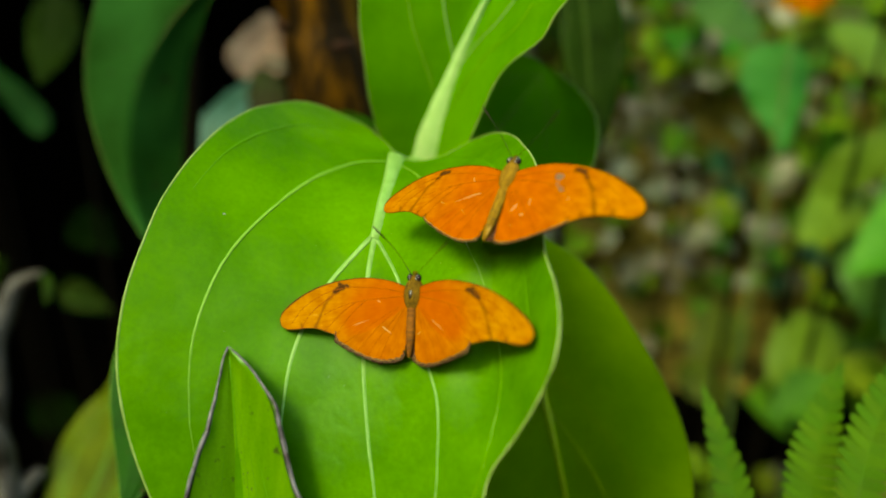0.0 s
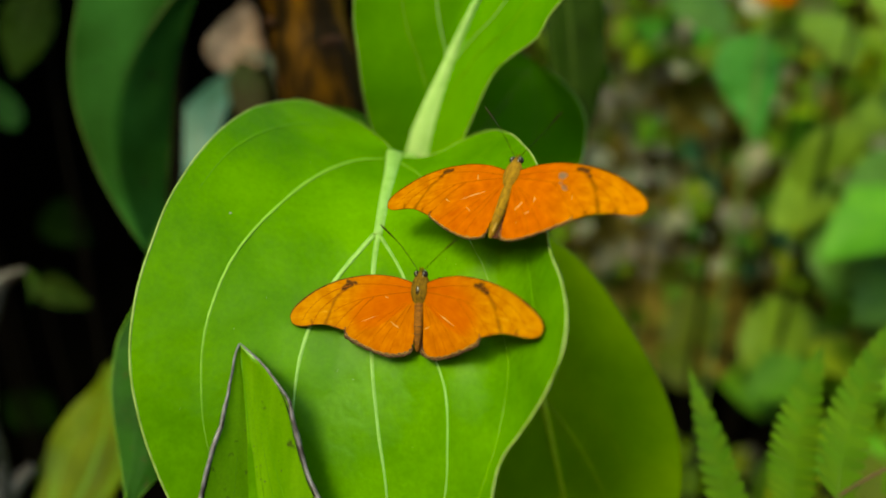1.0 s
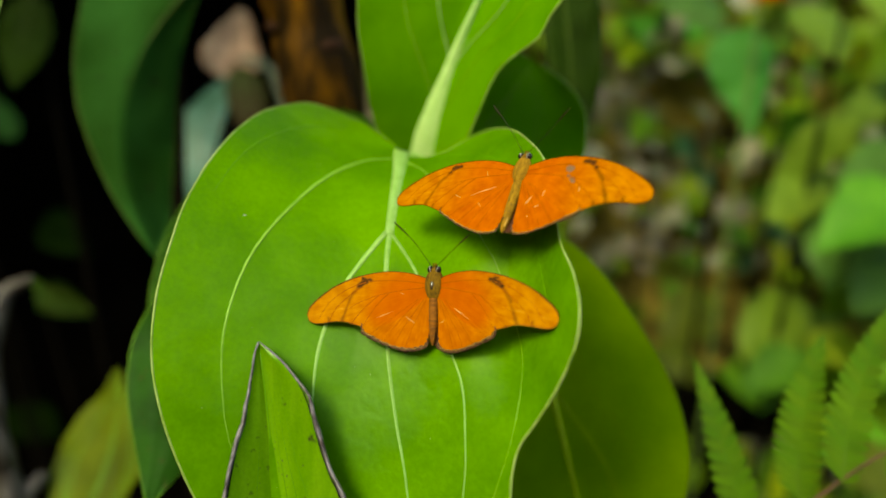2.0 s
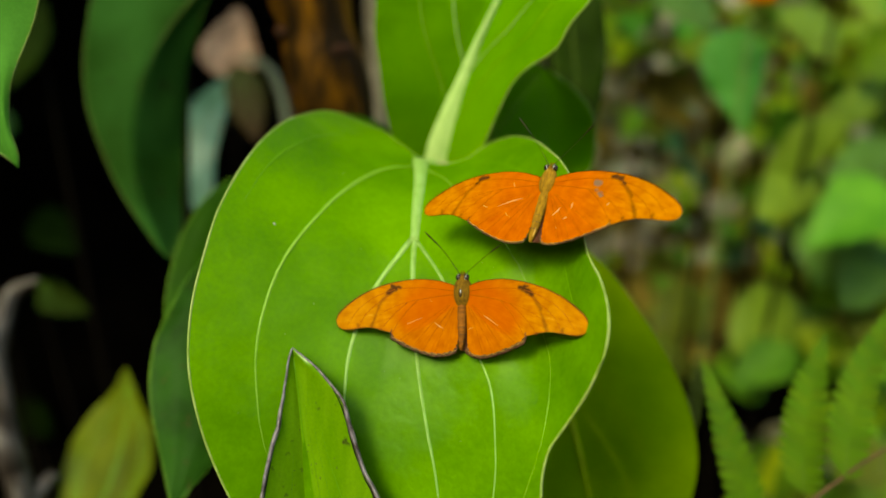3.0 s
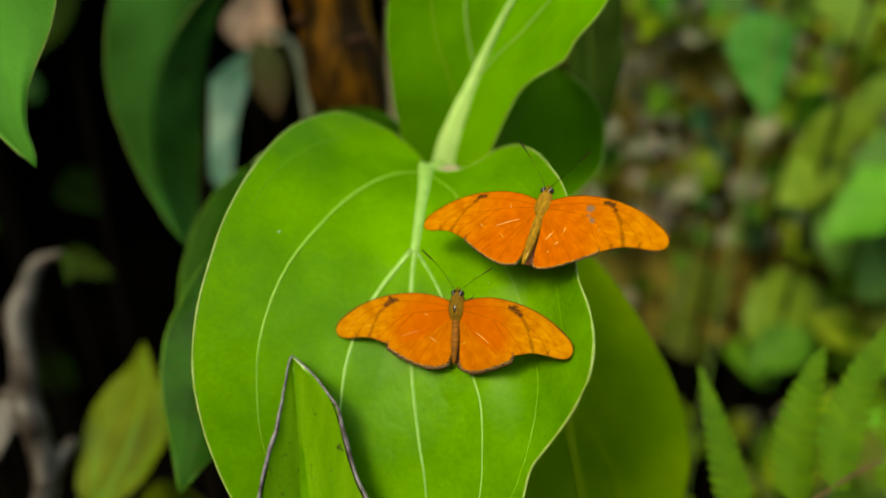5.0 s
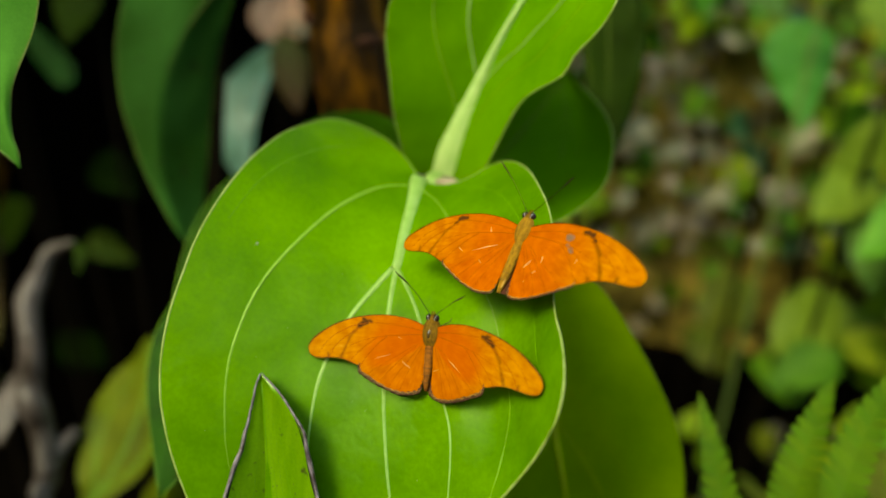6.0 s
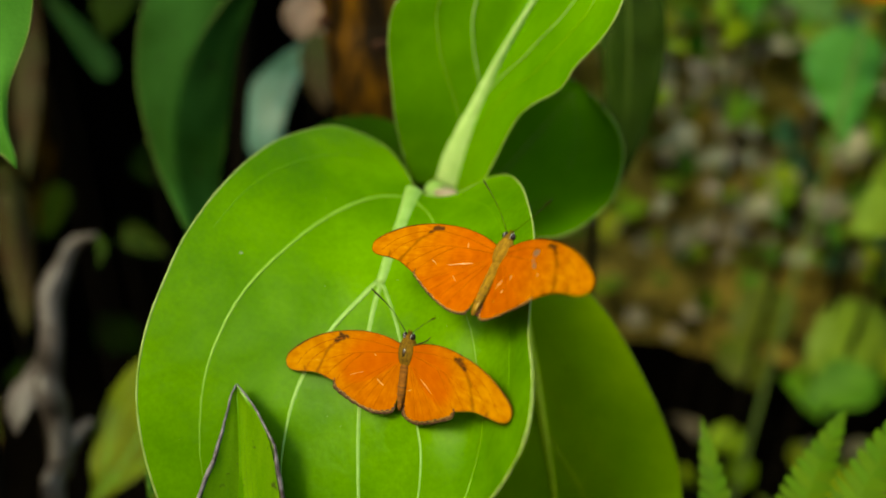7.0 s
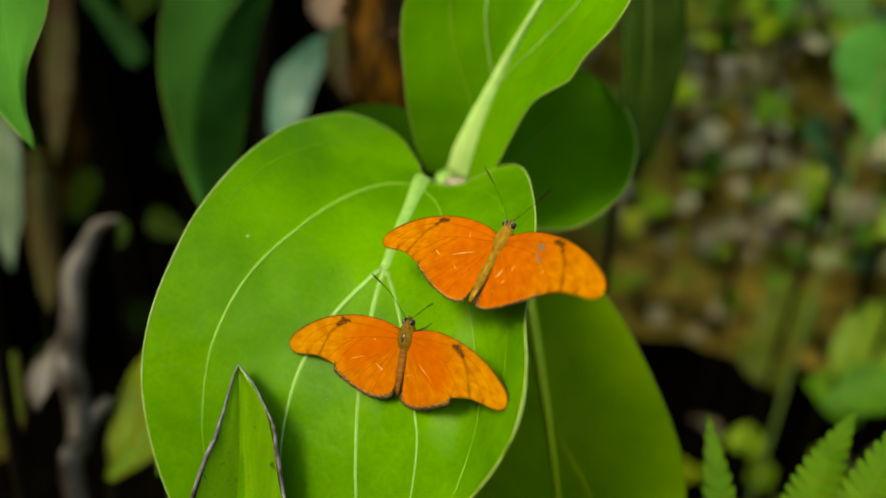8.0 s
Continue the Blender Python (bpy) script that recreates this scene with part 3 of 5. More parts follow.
def make_large_leaf(shrub):
    count, k = 90, 14
    left = spline([(*p, 0) for p in LOBES_LEFT], count)
    right = spline([(*p, 0) for p in LOBES_RIGHT], count)
    mid = [Vector((0.4 + 1.2 * (i / (count - 1)) ** 2.0, -5.8 + 21.6 * (i / (count - 1)) ** 1.25, 0)) for i in range(count)]
    rows = []
    for l, m, r in zip(left, mid, right):
        row = [on_sheet(*m.lerp(l, 1 - j / k).xy) for j in range(k)] + [on_sheet(*m.lerp(r, j / k).xy) for j in range(k + 1)]
        rows.append(row)
    ob = part("leaf", grid(rows), LEAF_BRIGHT, shrub, "broad bright green heart-shaped leaf with pale veins")
    thicken(ob, 0.0004, 0.0)

    def vein(name, pts, radii, material):
        path = [on_sheet(p.x, p.y, 0.022) for p in spline([(*q, 0) for q in pts], 26)]
        part(name, tube(path, [1.25 * q for q in radii], 8, 0.34), material, ob)

    vein("midrib", [(0.42, -5.75), (0.4, -3.6), (0.2, 0.1)], [0.0034, 0.0024, 0.0017], VEIN)
    vein("midrib", [(0.2, 0.0), (0.13, 1.9), (0.27, 5.0), (0.61, 7.4), (0.98, 9.5), (1.55, 15.2)], [0.0010, 0.0009, 0.0008, 0.0004], VEIN)
    vein("vein", [(0.05, 0.0), (-1.3, 2.1), (-2.04, 3.9), (-2.38, 5.7), (-2.3, 8.0), (-1.2, 11.5), (1.2, 14.8)], [0.00095, 0.0006, 0.00045, 0.0003], VEIN)
    vein("vein", [(0.3, 0.2), (1.25, 2.1), (2.55, 5.6), (2.89, 6.8), (2.95, 8.3), (2.84, 9.9), (2.0, 14.4)], [0.00095, 0.0006, 0.00045, 0.0003], VEIN)
    vein("vein", [(0.1, -5.0), (-1.2, -4.5), (-2.7, -2.5), (-3.85, -0.4), (-4.75, 1.45), (-5.3, 3.3), (-5.55, 4.85), (-5.5, 6.3), (-5.2, 7.9), (-4.0, 10.5)], [0.0009, 0.0006, 0.0004, 0.0003], VEIN_MID)
    vein("vein", [(0.5, -4.9), (0.91, -4.45), (1.76, -3.2), (3.83, 1.82), (4.45, 3.73), (4.85, 5.44), (4.84, 6.82), (4.39, 8.82), (3.6, 10.6)], [0.0008, 0.0005, 0.0003, 0.0002], VEIN_MID)
    vein("vein", [(-0.1, -5.7), (-1.5, -7.3), (-2.7, -7.2), (-3.85, -6.1), (-4.83, -4.4), (-5.71, -2.5), (-6.33, -0.5)], [0.0003, 0.0005, 0.0005, 0.0004, 0.0001], VEIN_GROOVE_TONE)
    vein("vein", [(0.8, -5.1), (2.4, -5.15), (3.85, -3.9), (4.9, -1.2), (5.38, 2.08), (5.65, 5.05)], [0.0003, 0.0003, 0.0002], VEIN_FAINT)
    for side in (left, right):
        part("margin", tube([on_sheet(p.x, p.y) for p in side], [0.0003, 0.0004, 0.0005, 0.0004], 6), RIM, ob)
    part("blemish", ball(on_sheet(-5.22, 0.12, 0.01), (0.0006, 0.0006, 0.0003), rings=6, sides=8), EYE_RING, ob, "tiny pale speck on the leaf")
    rng = random.Random(3)
    for _ in range(16):
        u, v = rng.uniform(-6.3, 5.0), rng.uniform(-4.0, 9.0)
        r = rng.uniform(0.00010, 0.00022)
        part("blemish", ball(on_sheet(u, v, 0.02), (r, r, r * 0.6), rings=5, sides=6), EYE_RING, ob, "tiny pale speck on the leaf")
    return ob


def make_front_shrub():
    shrub = thing("broadleaf_shrub", (0.03, 0.44, 0), "broad-leaved shrub with bright green heart-shaped leaves on a green stem", "shrub")
    part("stem", tube(spline([(0.03, 0.44, -0.02), (0.02, 0.43, 0.4), (0.008, 0.405, 0.8), (-0.006, 0.385, 0.965), (-0.004, 0.376, 0.992)], 40), [0.008, 0.0065, 0.005], 10), STEM, shrub)
    make_large_leaf(shrub)
    # the upright leaf above, folded along its pale midrib
    upper = Blade((0.000, 0.405, 0.985), (0.075, 0.425, 1.145), (-0.97, -0.20, 0.0), (0.50, -0.86, 0.0), 0.054, 0.065, bow=(-0.010, -0.015, 0.0), cup=0.06, wave=0.002, seed=4, lean=0.45,
                  shape=((0, 0.30), (0.06, 0.40), (0.13, 0.50), (0.22, 0.62), (0.31, 0.73), (0.46, 0.93), (0.6, 1.0), (0.8, 0.65), (0.93, 0.25), (1, 0.0)),
                  shape_right=((0, 0.36), (0.05, 0.48), (0.12, 0.55), (0.24, 0.58), (0.36, 0.64), (0.42, 0.78), (0.475, 0.94), (0.53, 0.95), (0.62, 1.04), (0.72, 0.95), (0.85, 0.55), (0.95, 0.2), (1, 0.0)))
    ob = leaf_part(shrub, upper, LEAF_UPPER, "upright bright green leaf folded along a thick pale midrib", None, RIM)
    part("midrib", tube(upper.rib(0.0, 0.97, 0, 0, 40, 0.0012), [0.0098, 0.0090, 0.0068, 0.0046, 0.0036, 0.0032, 0.0028, 0.0024, 0.0020, 0.0015, 0.0011, 0.0008], 14, 0.5), VEIN_LIGHT, ob)
    for s0, sign, x, r in ((0.31, -1, 0.50, 0.0011), (0.17, -1, 0.74, 0.0008), (0.30, 1, 0.50, 0.0010), (0.12, 1, 0.70, 0.0004)):
        path = [upper.at(s0 + (0.9 - s0) * f, sign * x * (1 - (1 - min(1, f * 1.35)) ** 2)) + upper.normal * 0.0005 for f in (i / 23 for i in range(24))]
        part("vein", tube(path, [r, r * 0.8, r * 0.5], 6, 0.6), VEIN if x < 0.6 else VEIN_MID, ob)
    part("joint", ball((-0.0040, 0.376, 0.9930), (0.0050, 0.009, 0.0034)), VEIN, shrub, "pale swollen joint of two leaf stalks")
    part("joint", ball((0.003, 0.3690, 0.9945), (0.0062, 0.004, 0.0022)), STEM_PALE, shrub, "brownish corky joint")
    # the leaf behind, its shade put into a darker leaf tone
    # The curled right edge stands in for a sunlit strip.
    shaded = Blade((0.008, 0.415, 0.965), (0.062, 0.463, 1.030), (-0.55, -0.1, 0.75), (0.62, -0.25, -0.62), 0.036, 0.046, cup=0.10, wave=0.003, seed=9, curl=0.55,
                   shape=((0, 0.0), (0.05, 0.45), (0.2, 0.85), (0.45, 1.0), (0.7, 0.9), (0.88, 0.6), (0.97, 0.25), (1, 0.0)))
    leaf_part(shrub, shaded, LEAF_SHADE_TONE, "rounded leaf with shade in its dark green colour", VEIN_DARK, RIM, rib=0.0009)
    behind = Blade((-0.022, 0.448, 0.985), (-0.112, 0.474, 0.976), (0.1, -0.2, 1), (-0.1, 0.2, -1), 0.021, 0.03, cup=0.15, wave=0.003, seed=12)
    leaf_part(shrub, behind, LEAF_DEEP_SHADE, "leaf behind the large one, shade in its dark green colour", VEIN_DARK, None, rib=0.0009)
    # the large leaf hanging below
    low = Blade((0.034, 0.375, 0.972), (0.094, 0.300, 0.755), (-0.9, -0.3, 0.0), (0.9, 0.10, 0.25), 0.068, 0.062, bow=(0.003, -0.012, 0.014), cup=0.12, wave=0.004, seed=14,
                shape=((0, 0.0), (0.08, 0.2), (0.25, 0.6), (0.45, 0.92), (0.6, 1.0), (0.75, 0.85), (0.9, 0.4), (1, 0.0)),
                shape_right=((0, 0.0), (0.08, 0.3), (0.2, 0.63), (0.45, 0.93), (0.6, 1.0), (0.75, 0.85), (0.9, 0.4), (1, 0.0)))
    ob = leaf_part(shrub, low, LEAF_OLIVE, "large olive green leaf hanging in the shade", None, VEIN_DARK)
    part("midrib", tube(low.rib(0.0, 0.97, 0, 0, 30, 0.0006), [0.0048, 0.0048, 0.0042, 0.0028, 0.0019, 0.0013, 0.0006], 8, 0.5), VEIN_YELLOW, ob)
    for s0, sign, x, r in ((0.43, -1, 0.40, 0.0012), (0.43, 1, 0.40, 0.0012), (0.30, 1, 0.62, 0.0010), (0.30, -1, 0.62, 0.0010), (0.14, 1, 0.80, 0.0008), (0.14, -1, 0.80, 0.0008)):
        path = [low.at(s0 + (0.93 - s0) * f, sign * x * math.sin(0.5 * math.pi * min(1, f * 1.3))) + low.normal * 0.0005 for f in (i / 19 for i in range(20))]
        part("vein", tube(path, [r, r * 0.8, r * 0.4], 6, 0.5), VEIN_YELLOW if x < 0.7 else VEIN_DARK, ob)
    return shrub


make_front_shrub()


def make_young_leaf():
    plant = thing("young_plant", (-0.045, 0.16, 0), "young plant with one folded leaf with a withered grey-brown edge", "plant")
    part("stem", tube(spline([(-0.045, 0.16, -0.02), (-0.044, 0.165, 0.45), (-0.040, 0.178, 0.82)], 24), [0.005, 0.004, 0.003], 8), STEM, plant)
    blade = Blade((-0.040, 0.178, 0.82), (-0.0515, 0.243, 0.9625), (-0.60, -0.80, 0.1), (0.76, -0.60, 0.1), 0.0285, 0.0405, bow=(0.002, 0.005, -0.004), cup=-0.12,
                  shape=((0, 0.0), (0.1, 0.45), (0.3, 0.85), (0.5, 0.92), (0.66, 0.80), (0.76, 0.60), (0.85, 0.36), (0.92, 0.20), (0.97, 0.09), (1, 0.0)),
                  shape_right=((0, 0.0), (0.1, 0.5), (0.3, 0.95), (0.5, 1.0), (0.66, 0.88), (0.72, 0.76), (0.78, 0.66), (0.845, 0.60), (0.9, 0.51), (0.945, 0.34), (0.975, 0.16), (1, 0.0)), wave=0.0015, seed=21, trough=0.16)
    ob = part("leaf", blade.mesh(48, 8), LEAF_SPATHE, plant, "glossy folded green leaf with brown specks")
    thicken(ob, 0.0006, 0.0)
    part("midrib", tube(blade.rib(0.0, 0.98, 0, 0, 24, 0.0002), [0.0012, 0.0009, 0.0004], 6, 0.6), VEIN_FAINT, ob)
    rng = random.Random(5)
    for x in (-0.5, 0.22, 0.42, 0.66):
        part("vein", tube(blade.rib(0.35, 0.95 - 0.1 * abs(x), x, x * 0.55, 24, 0.0003), [0.0004, 0.0003, 0.0001], 5, 0.3), VEIN_GROOVE_TONE, ob)
    for _ in range(26):
        at, x = rng.gauss(0.70, 0.055), rng.gauss(0.08, 0.2)
        r = rng.uniform(0.00010, 0.00028)
        part("blemish", ball(blade.at(at, x) + blade.normal * 0.0003, (r, 0.0003, r * rng.uniform(1, 2.4)), rings=5, sides=7), STEM_SPECK, ob, "brown speck")
    for sign in (-1, 1):
        part("margin", tube([blade.at(0.01 + 0.99 * i / 60, sign) + Vector((0.0009, 0, 0)) * ripple(i * 0.35, sign, 0, 1) for i in range(61)], [0.0005, 0.0009, 0.0006, 0.0011, 0.0007, 0.0011, 0.0005, 0.0010, 0.0006, 0.0009, 0.0005, 0.0004], 8), RIM_DRY, ob, "withered grey-brown leaf edge")
        part("inner_margin", tube([blade.at(0.3 + 0.66 * i / 40, sign * (0.95 - 0.02 * ripple(i * 0.4, sign, 0, 1))) + Vector((0, -0.0002, 0.0002)) for i in range(41)], [0.0001, 0.0004, 0.0003, 0.0006, 0.0003, 0.0004, 0.0001], 6), STALK_DARK, ob, "dark brown line inside the leaf edge")
    return plant


make_young_leaf()


# ---- butterflies ----
MM = 0.001
HINGE = Vector((1.5, -7.0, 0.5))
FORE_LEAD = [(1.5, -4.6), (4.2, -2.7), (9.0, -1.7), (17.0, -1.4), (25.0, -2.7), (32.0, -4.8), (38.5, -8.0), (43.5, -11.6), (46.9, -15.0), (47.9, -17.6)]
FORE_TRAIL = [(1.5, -9.0), (7.0, -14.0), (13.0, -18.4), (20.0, -21.2), (25.4, -21.2), (28.5, -20.6), (31.2, -20.0), (34.6, -19.7), (38.5, -20.2), (43.6, -20.9), (46.8, -20.0), (47.9, -17.6)]
FORE_TRAIL_FULL = [(1.5, -9.0), (7.0, -14.0), (13.0, -18.6), (20.0, -22.4), (25.6, -23.0), (28.5, -22.1), (31.2, -21.2), (34.6, -20.5), (38.5, -20.6), (43.6, -21.0), (46.8, -20.0), (47.9, -17.6)]
HIND_LEAD = [(1.4, -7.5), (8.0, -10.0), (15.5, -14.5), (22.0, -18.4), (25.9, -21.4)]
HIND_TRAIL = [(1.0, -9.5), (0.7, -18.0), (0.9, -26.0), (1.7, -28.9), (4.8, -30.3), (8.2, -30.8), (12.5, -30.2), (17.3, -28.6), (21.5, -26.7), (24.9, -24.8), (25.9, -21.4)]
HIND_TRAIL_FLAT = [(1.0, -9.5), (0.7, -18.0), (0.9, -26.0), (1.7, -29.2), (4.8, -30.3), (8.2, -30.3), (12.5, -29.3), (17.3, -27.5), (21.5, -25.5), (25.2, -23.6), (25.9, -21.4)]


class Wing:
    """A wing between its leading and trailing edge, in millimetres from the head, slightly cambered; side 1 is the right one."""

    def __init__(self, lead, trail, side, drop, sag, n=44, stretch=1.0):
        self.lead, self.trail = (spline([(*p, 0) for p in e], n) for e in (lead, trail))
        self.side, self.drop, self.sag, self.n, self.stretch = side, drop, sag, n, stretch

    def local(self, x, y, lift=0.0):
        y = -10.0 + (y + 10.0) * self.stretch
        z = self.drop + 1.1 * math.sin(min(1.0, x / 47.6) * math.pi) - self.sag * (x / 47.6) ** 2 + 0.12 * ripple(x, y, 0, 0.22, 3) + lift
        return Vector((self.side * (x - HINGE.x), y - HINGE.y, z)) * MM

    def mesh(self, k=12):
        rows = []
        for a, b in zip(self.lead, self.trail):
            rows.append([self.local(*a.lerp(b, j / k).xy) for j in range(k + 1)])
        return grid(rows if self.side < 0 else [r[::-1] for r in rows])

    def line(self, pts, radii, lift=0.09, count=18, flat=0.4):
        return tube([self.local(p.x, p.y, lift) for p in spline([(*q, 0) for q in pts], count)], [r * MM for r in radii], 5, flat)


def make_butterfly(origin, turn, label, mats, feelers, marks, feet, stretch, bend, hind_trail, rim_width, shield, nose):
    bug = new("butterfly")
    bug.empty_display_size = 0.01
    bug.matrix_basis = pose(*origin, *turn)
    tagged(bug, label, "butterfly", "butterflies on the leaf")
    fore_left, fore_right, hind_mat = mats
    rng = random.Random(int(100 * stretch))
    mm = lambda *p: Vector(p) * MM  # noqa: E731
    ahead = mm(0, nose, 0)
    part("thorax", ball(mm(0, -6.0, -0.1) + ahead * 0.7, mm(3.1 if shield else 2.8, 5.2, 2.3) * 1.12, rings=16, sides=20), FUR if shield else FUR_GOLD, bug, "golden furry thorax", world=False)
    spine = [mm(bend * (i / 23) ** 1.4, -9.5 - 18.8 * stretch * i / 23, -0.3 - 0.9 * (i / 23) ** 2) for i in range(24)]
    if shield:
        part("thorax_shield", ball(mm(-0.1, -6.4, 1.5) + ahead * 0.7, mm(1.15, 2.4, 1.15)), SHELL, bug, "glossy dark plate on the back", world=False)
    belly = part("abdomen", tube(spine, [v * MM * (1.14 if shield else 1.18) for v in (1.5, 1.7, 1.6, 1.65, 1.5, 1.55, 1.4, 1.35, 1.15, 0.95, 0.4)], 12), BELLY if shield else FUR_GOLD, bug, "slim orange-brown ringed abdomen", world=False)
    for i in range(5):
        y = -13 - 2.8 * stretch * i
        x = bend * ((-9.5 - y) / (18.8 * stretch)) ** 1.4
        part("ring", tube([mm(x + 1.78 * math.cos(a), y, -0.55 + 1.78 * math.sin(a)) for a in (math.pi * j / 10 for j in range(11))], [0.09 * MM, 0.09 * MM], 5), WING_EDGE, belly, world=False)
    part("stripe", tube([p + mm(0.85, 0, 0.95) for p in spine[2:22]], [0.2 * MM, 0.42 * MM, 0.45 * MM, 0.4 * MM, 0.2 * MM], 6, 0.6), BELLY if shield else CREAM, belly, "pale stripe along the abdomen", world=False)
    # Wing fold under the gap; its dark red-brown also holds the gap's shade.
    fold = [[mm(x + bend * 0.4, -11 - 17.2 * stretch * i / 12, -1.6 + 0.9 * (x - 1.2) ** 2 / 9) for x in (-0.6, 0.6, 1.8, 3.0, 4.2)] for i in range(13)]
    part("inner_fold", grid([row[::-1] for row in fold]), FOLD_SHADE, bug, "wing fold beside the abdomen, dark with the shade of the gap", world=False)
    head = part("head", ball(mm(0, -1.5, 0.1) + ahead, mm(1.65, 1.7, 1.5)), FUR, bug, world=False)
    for sx in (-1, 1):
        eye = part("eye", ball(mm(1.5 * sx, -0.9, 0.45) + ahead, mm(1.1, 1.25, 1.25)), EYE, head, "glossy dark eye", world=False)
        part("snout", tube([mm(0.4 * sx, -0.2, 0) + ahead, mm(0.5 * sx, 0.8, 0.2) + ahead, mm(0.35 * sx, 1.5, 0.5) + ahead], [0.4 * MM, 0.35 * MM, 0.15 * MM], 6), FUR, head, world=False)
        part("eye_ring", tube([mm(1.35 * sx + 0.35 * sx * math.cos(a), -0.9 + 1.2 * math.cos(a), 0.5 + 1.2 * math.sin(a)) + ahead for a in (2 * math.pi * j / 14 for j in range(15))], [0.09 * MM, 0.09 * MM], 5), EYE_RING, head, world=False)
    for tip in feelers:
        sx = 1 if tip[0] > 0 else -1
        path = spline([(0.6 * sx, -0.2, 0.9), (tip[0] * 0.5 + 0.3 * sx, tip[1] * 0.52 + 0.6, tip[2] * 0.46), tip], 26)
        part("antenna", tube([p * MM + ahead for p in path], [v * MM for v in (0.15, 0.11, 0.10, 0.10, 0.10, 0.12, 0.22, 0.30, 0.18)], 6), FEELER, bug, "thin dark clubbed antenna", world=False)
    inv = bug.matrix_basis.inverted()
    for (u, v), root in zip(feet, ((1.2, -3.5), (-1.2, -3.5), (1.3, -6.5), (-1.3, -6.5))):
        foot = inv @ on_sheet(u, v, 0.015)
        knee = mm(*root, -1.5).lerp(foot, 0.45) + mm(2.2 if root[0] > 0 else -2.2, 0.5, 1.0)
        part("leg", tube(spline([mm(*root, -1.0), knee, foot], 14), [0.28 * MM, 0.2 * MM, 0.12 * MM], 6), WING_EDGE, bug, world=False)
    wings = []
    for side in (-1, 1):
        word = "left" if side < 0 else "right"
        trail = hind_trail if side < 0 else [(1.5, -9.5), (2.2, -18.0), (2.4, -25.5), (2.7, -28.8), *hind_trail[4:]]
        hind = Wing(HIND_LEAD, trail, side, 0.02, 0.4, stretch=stretch)
        hob = part("hindwing", hind.mesh(), hind_mat, bug, "orange hindwing with a scalloped dark edge", world=False)
        fore_trail = FORE_TRAIL if shield else FORE_TRAIL_FULL
        fore = Wing(FORE_LEAD, fore_trail, side, 0.06, 0.4)
        fob = part("forewing", fore.mesh(), fore_left if side < 0 else fore_right, bug, "long orange forewing with dark marks", world=False)
        thicken(hob, 0.00004, 0.0)
        thicken(fob, 0.00004, 0.0)
        # dark front edge, the spot at the end of the cell, and the broken band to the outer edge
        part("edge_line", fore.line([(3, -3.2), *FORE_LEAD[2:]], [0.16, 0.14, 0.15, 0.18, 0.24, 0.28, 0.26, 0.15], 0.0, 40, 1.0), WING_RIM, fob, world=False)
        part("edge_line", fore.line(fore_trail[4:], [0.1, 0.2, 0.1, 0.2, 0.12, 0.1], 0.0, 40, 1.0), WING_RIM, fob, world=False)
        for pts in ([(3, -5.2), (10, -4.6), (18, -4.6), (24, -5.2)], [(3, -6.5), (9, -7.4), (15, -8.6), (21, -10.2), (27, -12.6), (31, -15)], [(16, -8.8), (20, -13), (23.5, -18), (25.5, -22)],
                    [(20, -10), (24.5, -14), (28, -18), (30, -20.8)], [(25, -5.4), (32, -8), (39, -13), (43, -19)], [(26.5, -7), (32, -11), (36.5, -15.5), (38.8, -20.5)]):
            part("vein", fore.line(pts, [0.17, 0.13, 0.10, 0.08], 0.03, 16, 0.5), WING_VEIN, fob, world=False)
        for pts in ([(4, -10), (9, -16), (13.5, -22), (17, -27.4)], [(2.6, -11), (5.4, -18), (7.4, -24), (8.8, -29)], [(5, -10.5), (12, -16.5), (18, -21.5), (22, -25.4)], [(3.4, -11), (7.2, -17.5), (10.5, -23), (13, -28.8)]):
            part("vein", hind.line(pts, [0.13, 0.10, 0.07], 0.02, 14, 0.5), WING_VEIN, hob, world=False)
        # scalloped brown hind edge with a row of pale scales
        rim = spline([(*p, 0) for p in trail[2:]], 72)
        scallop = [hind.local(p.x + 0.25 * math.sin(i * 1.15), p.y + rim_width * (0.35 * abs(math.sin(i * 0.58)) + 0.2), 0.05) for i, p in enumerate(rim)]
        widths = [rim_width * MM * (0.25 if i < 2 or i > 21 else rng.uniform(0.55, 1.0)) for i in range(24)]
        part("hind_edge", tube(scallop, widths, 6, 0.3), WING_EDGE, hob, "dark brown scalloped wing edge", world=False)
        dots = [(0.05 if rng.random() < 0.55 else rng.uniform(0.10, 0.20) if shield else rng.uniform(0.16, 0.36)) * MM for i in range(58)]
        part("pale_scales", tube([hind.local(p.x, p.y + rim_width * (0.5 + 0.5 * abs(math.sin(i * 0.52))), 0.12 + 0.2 * rim_width) for i, p in enumerate(rim[8:66])], dots, 5, 0.5), WING_SCALES, hob, world=False)
        # Pale strokes: worn scales together with bright glints painted in.
        for x0, y0, x1, y1, r in marks[side]:
            part("worn_glint_streak", fore.line([(x0, y0), ((x0 + x1) / 2 + 0.2, (y0 + y1) / 2), (x1, y1)], [r * 0.15, r * 0.5, r * 0.35, r * 0.1], 0.08, 10, 0.3), WING_PALE, fob, world=False)
        wings.append((side, fob, hob))
    return wings


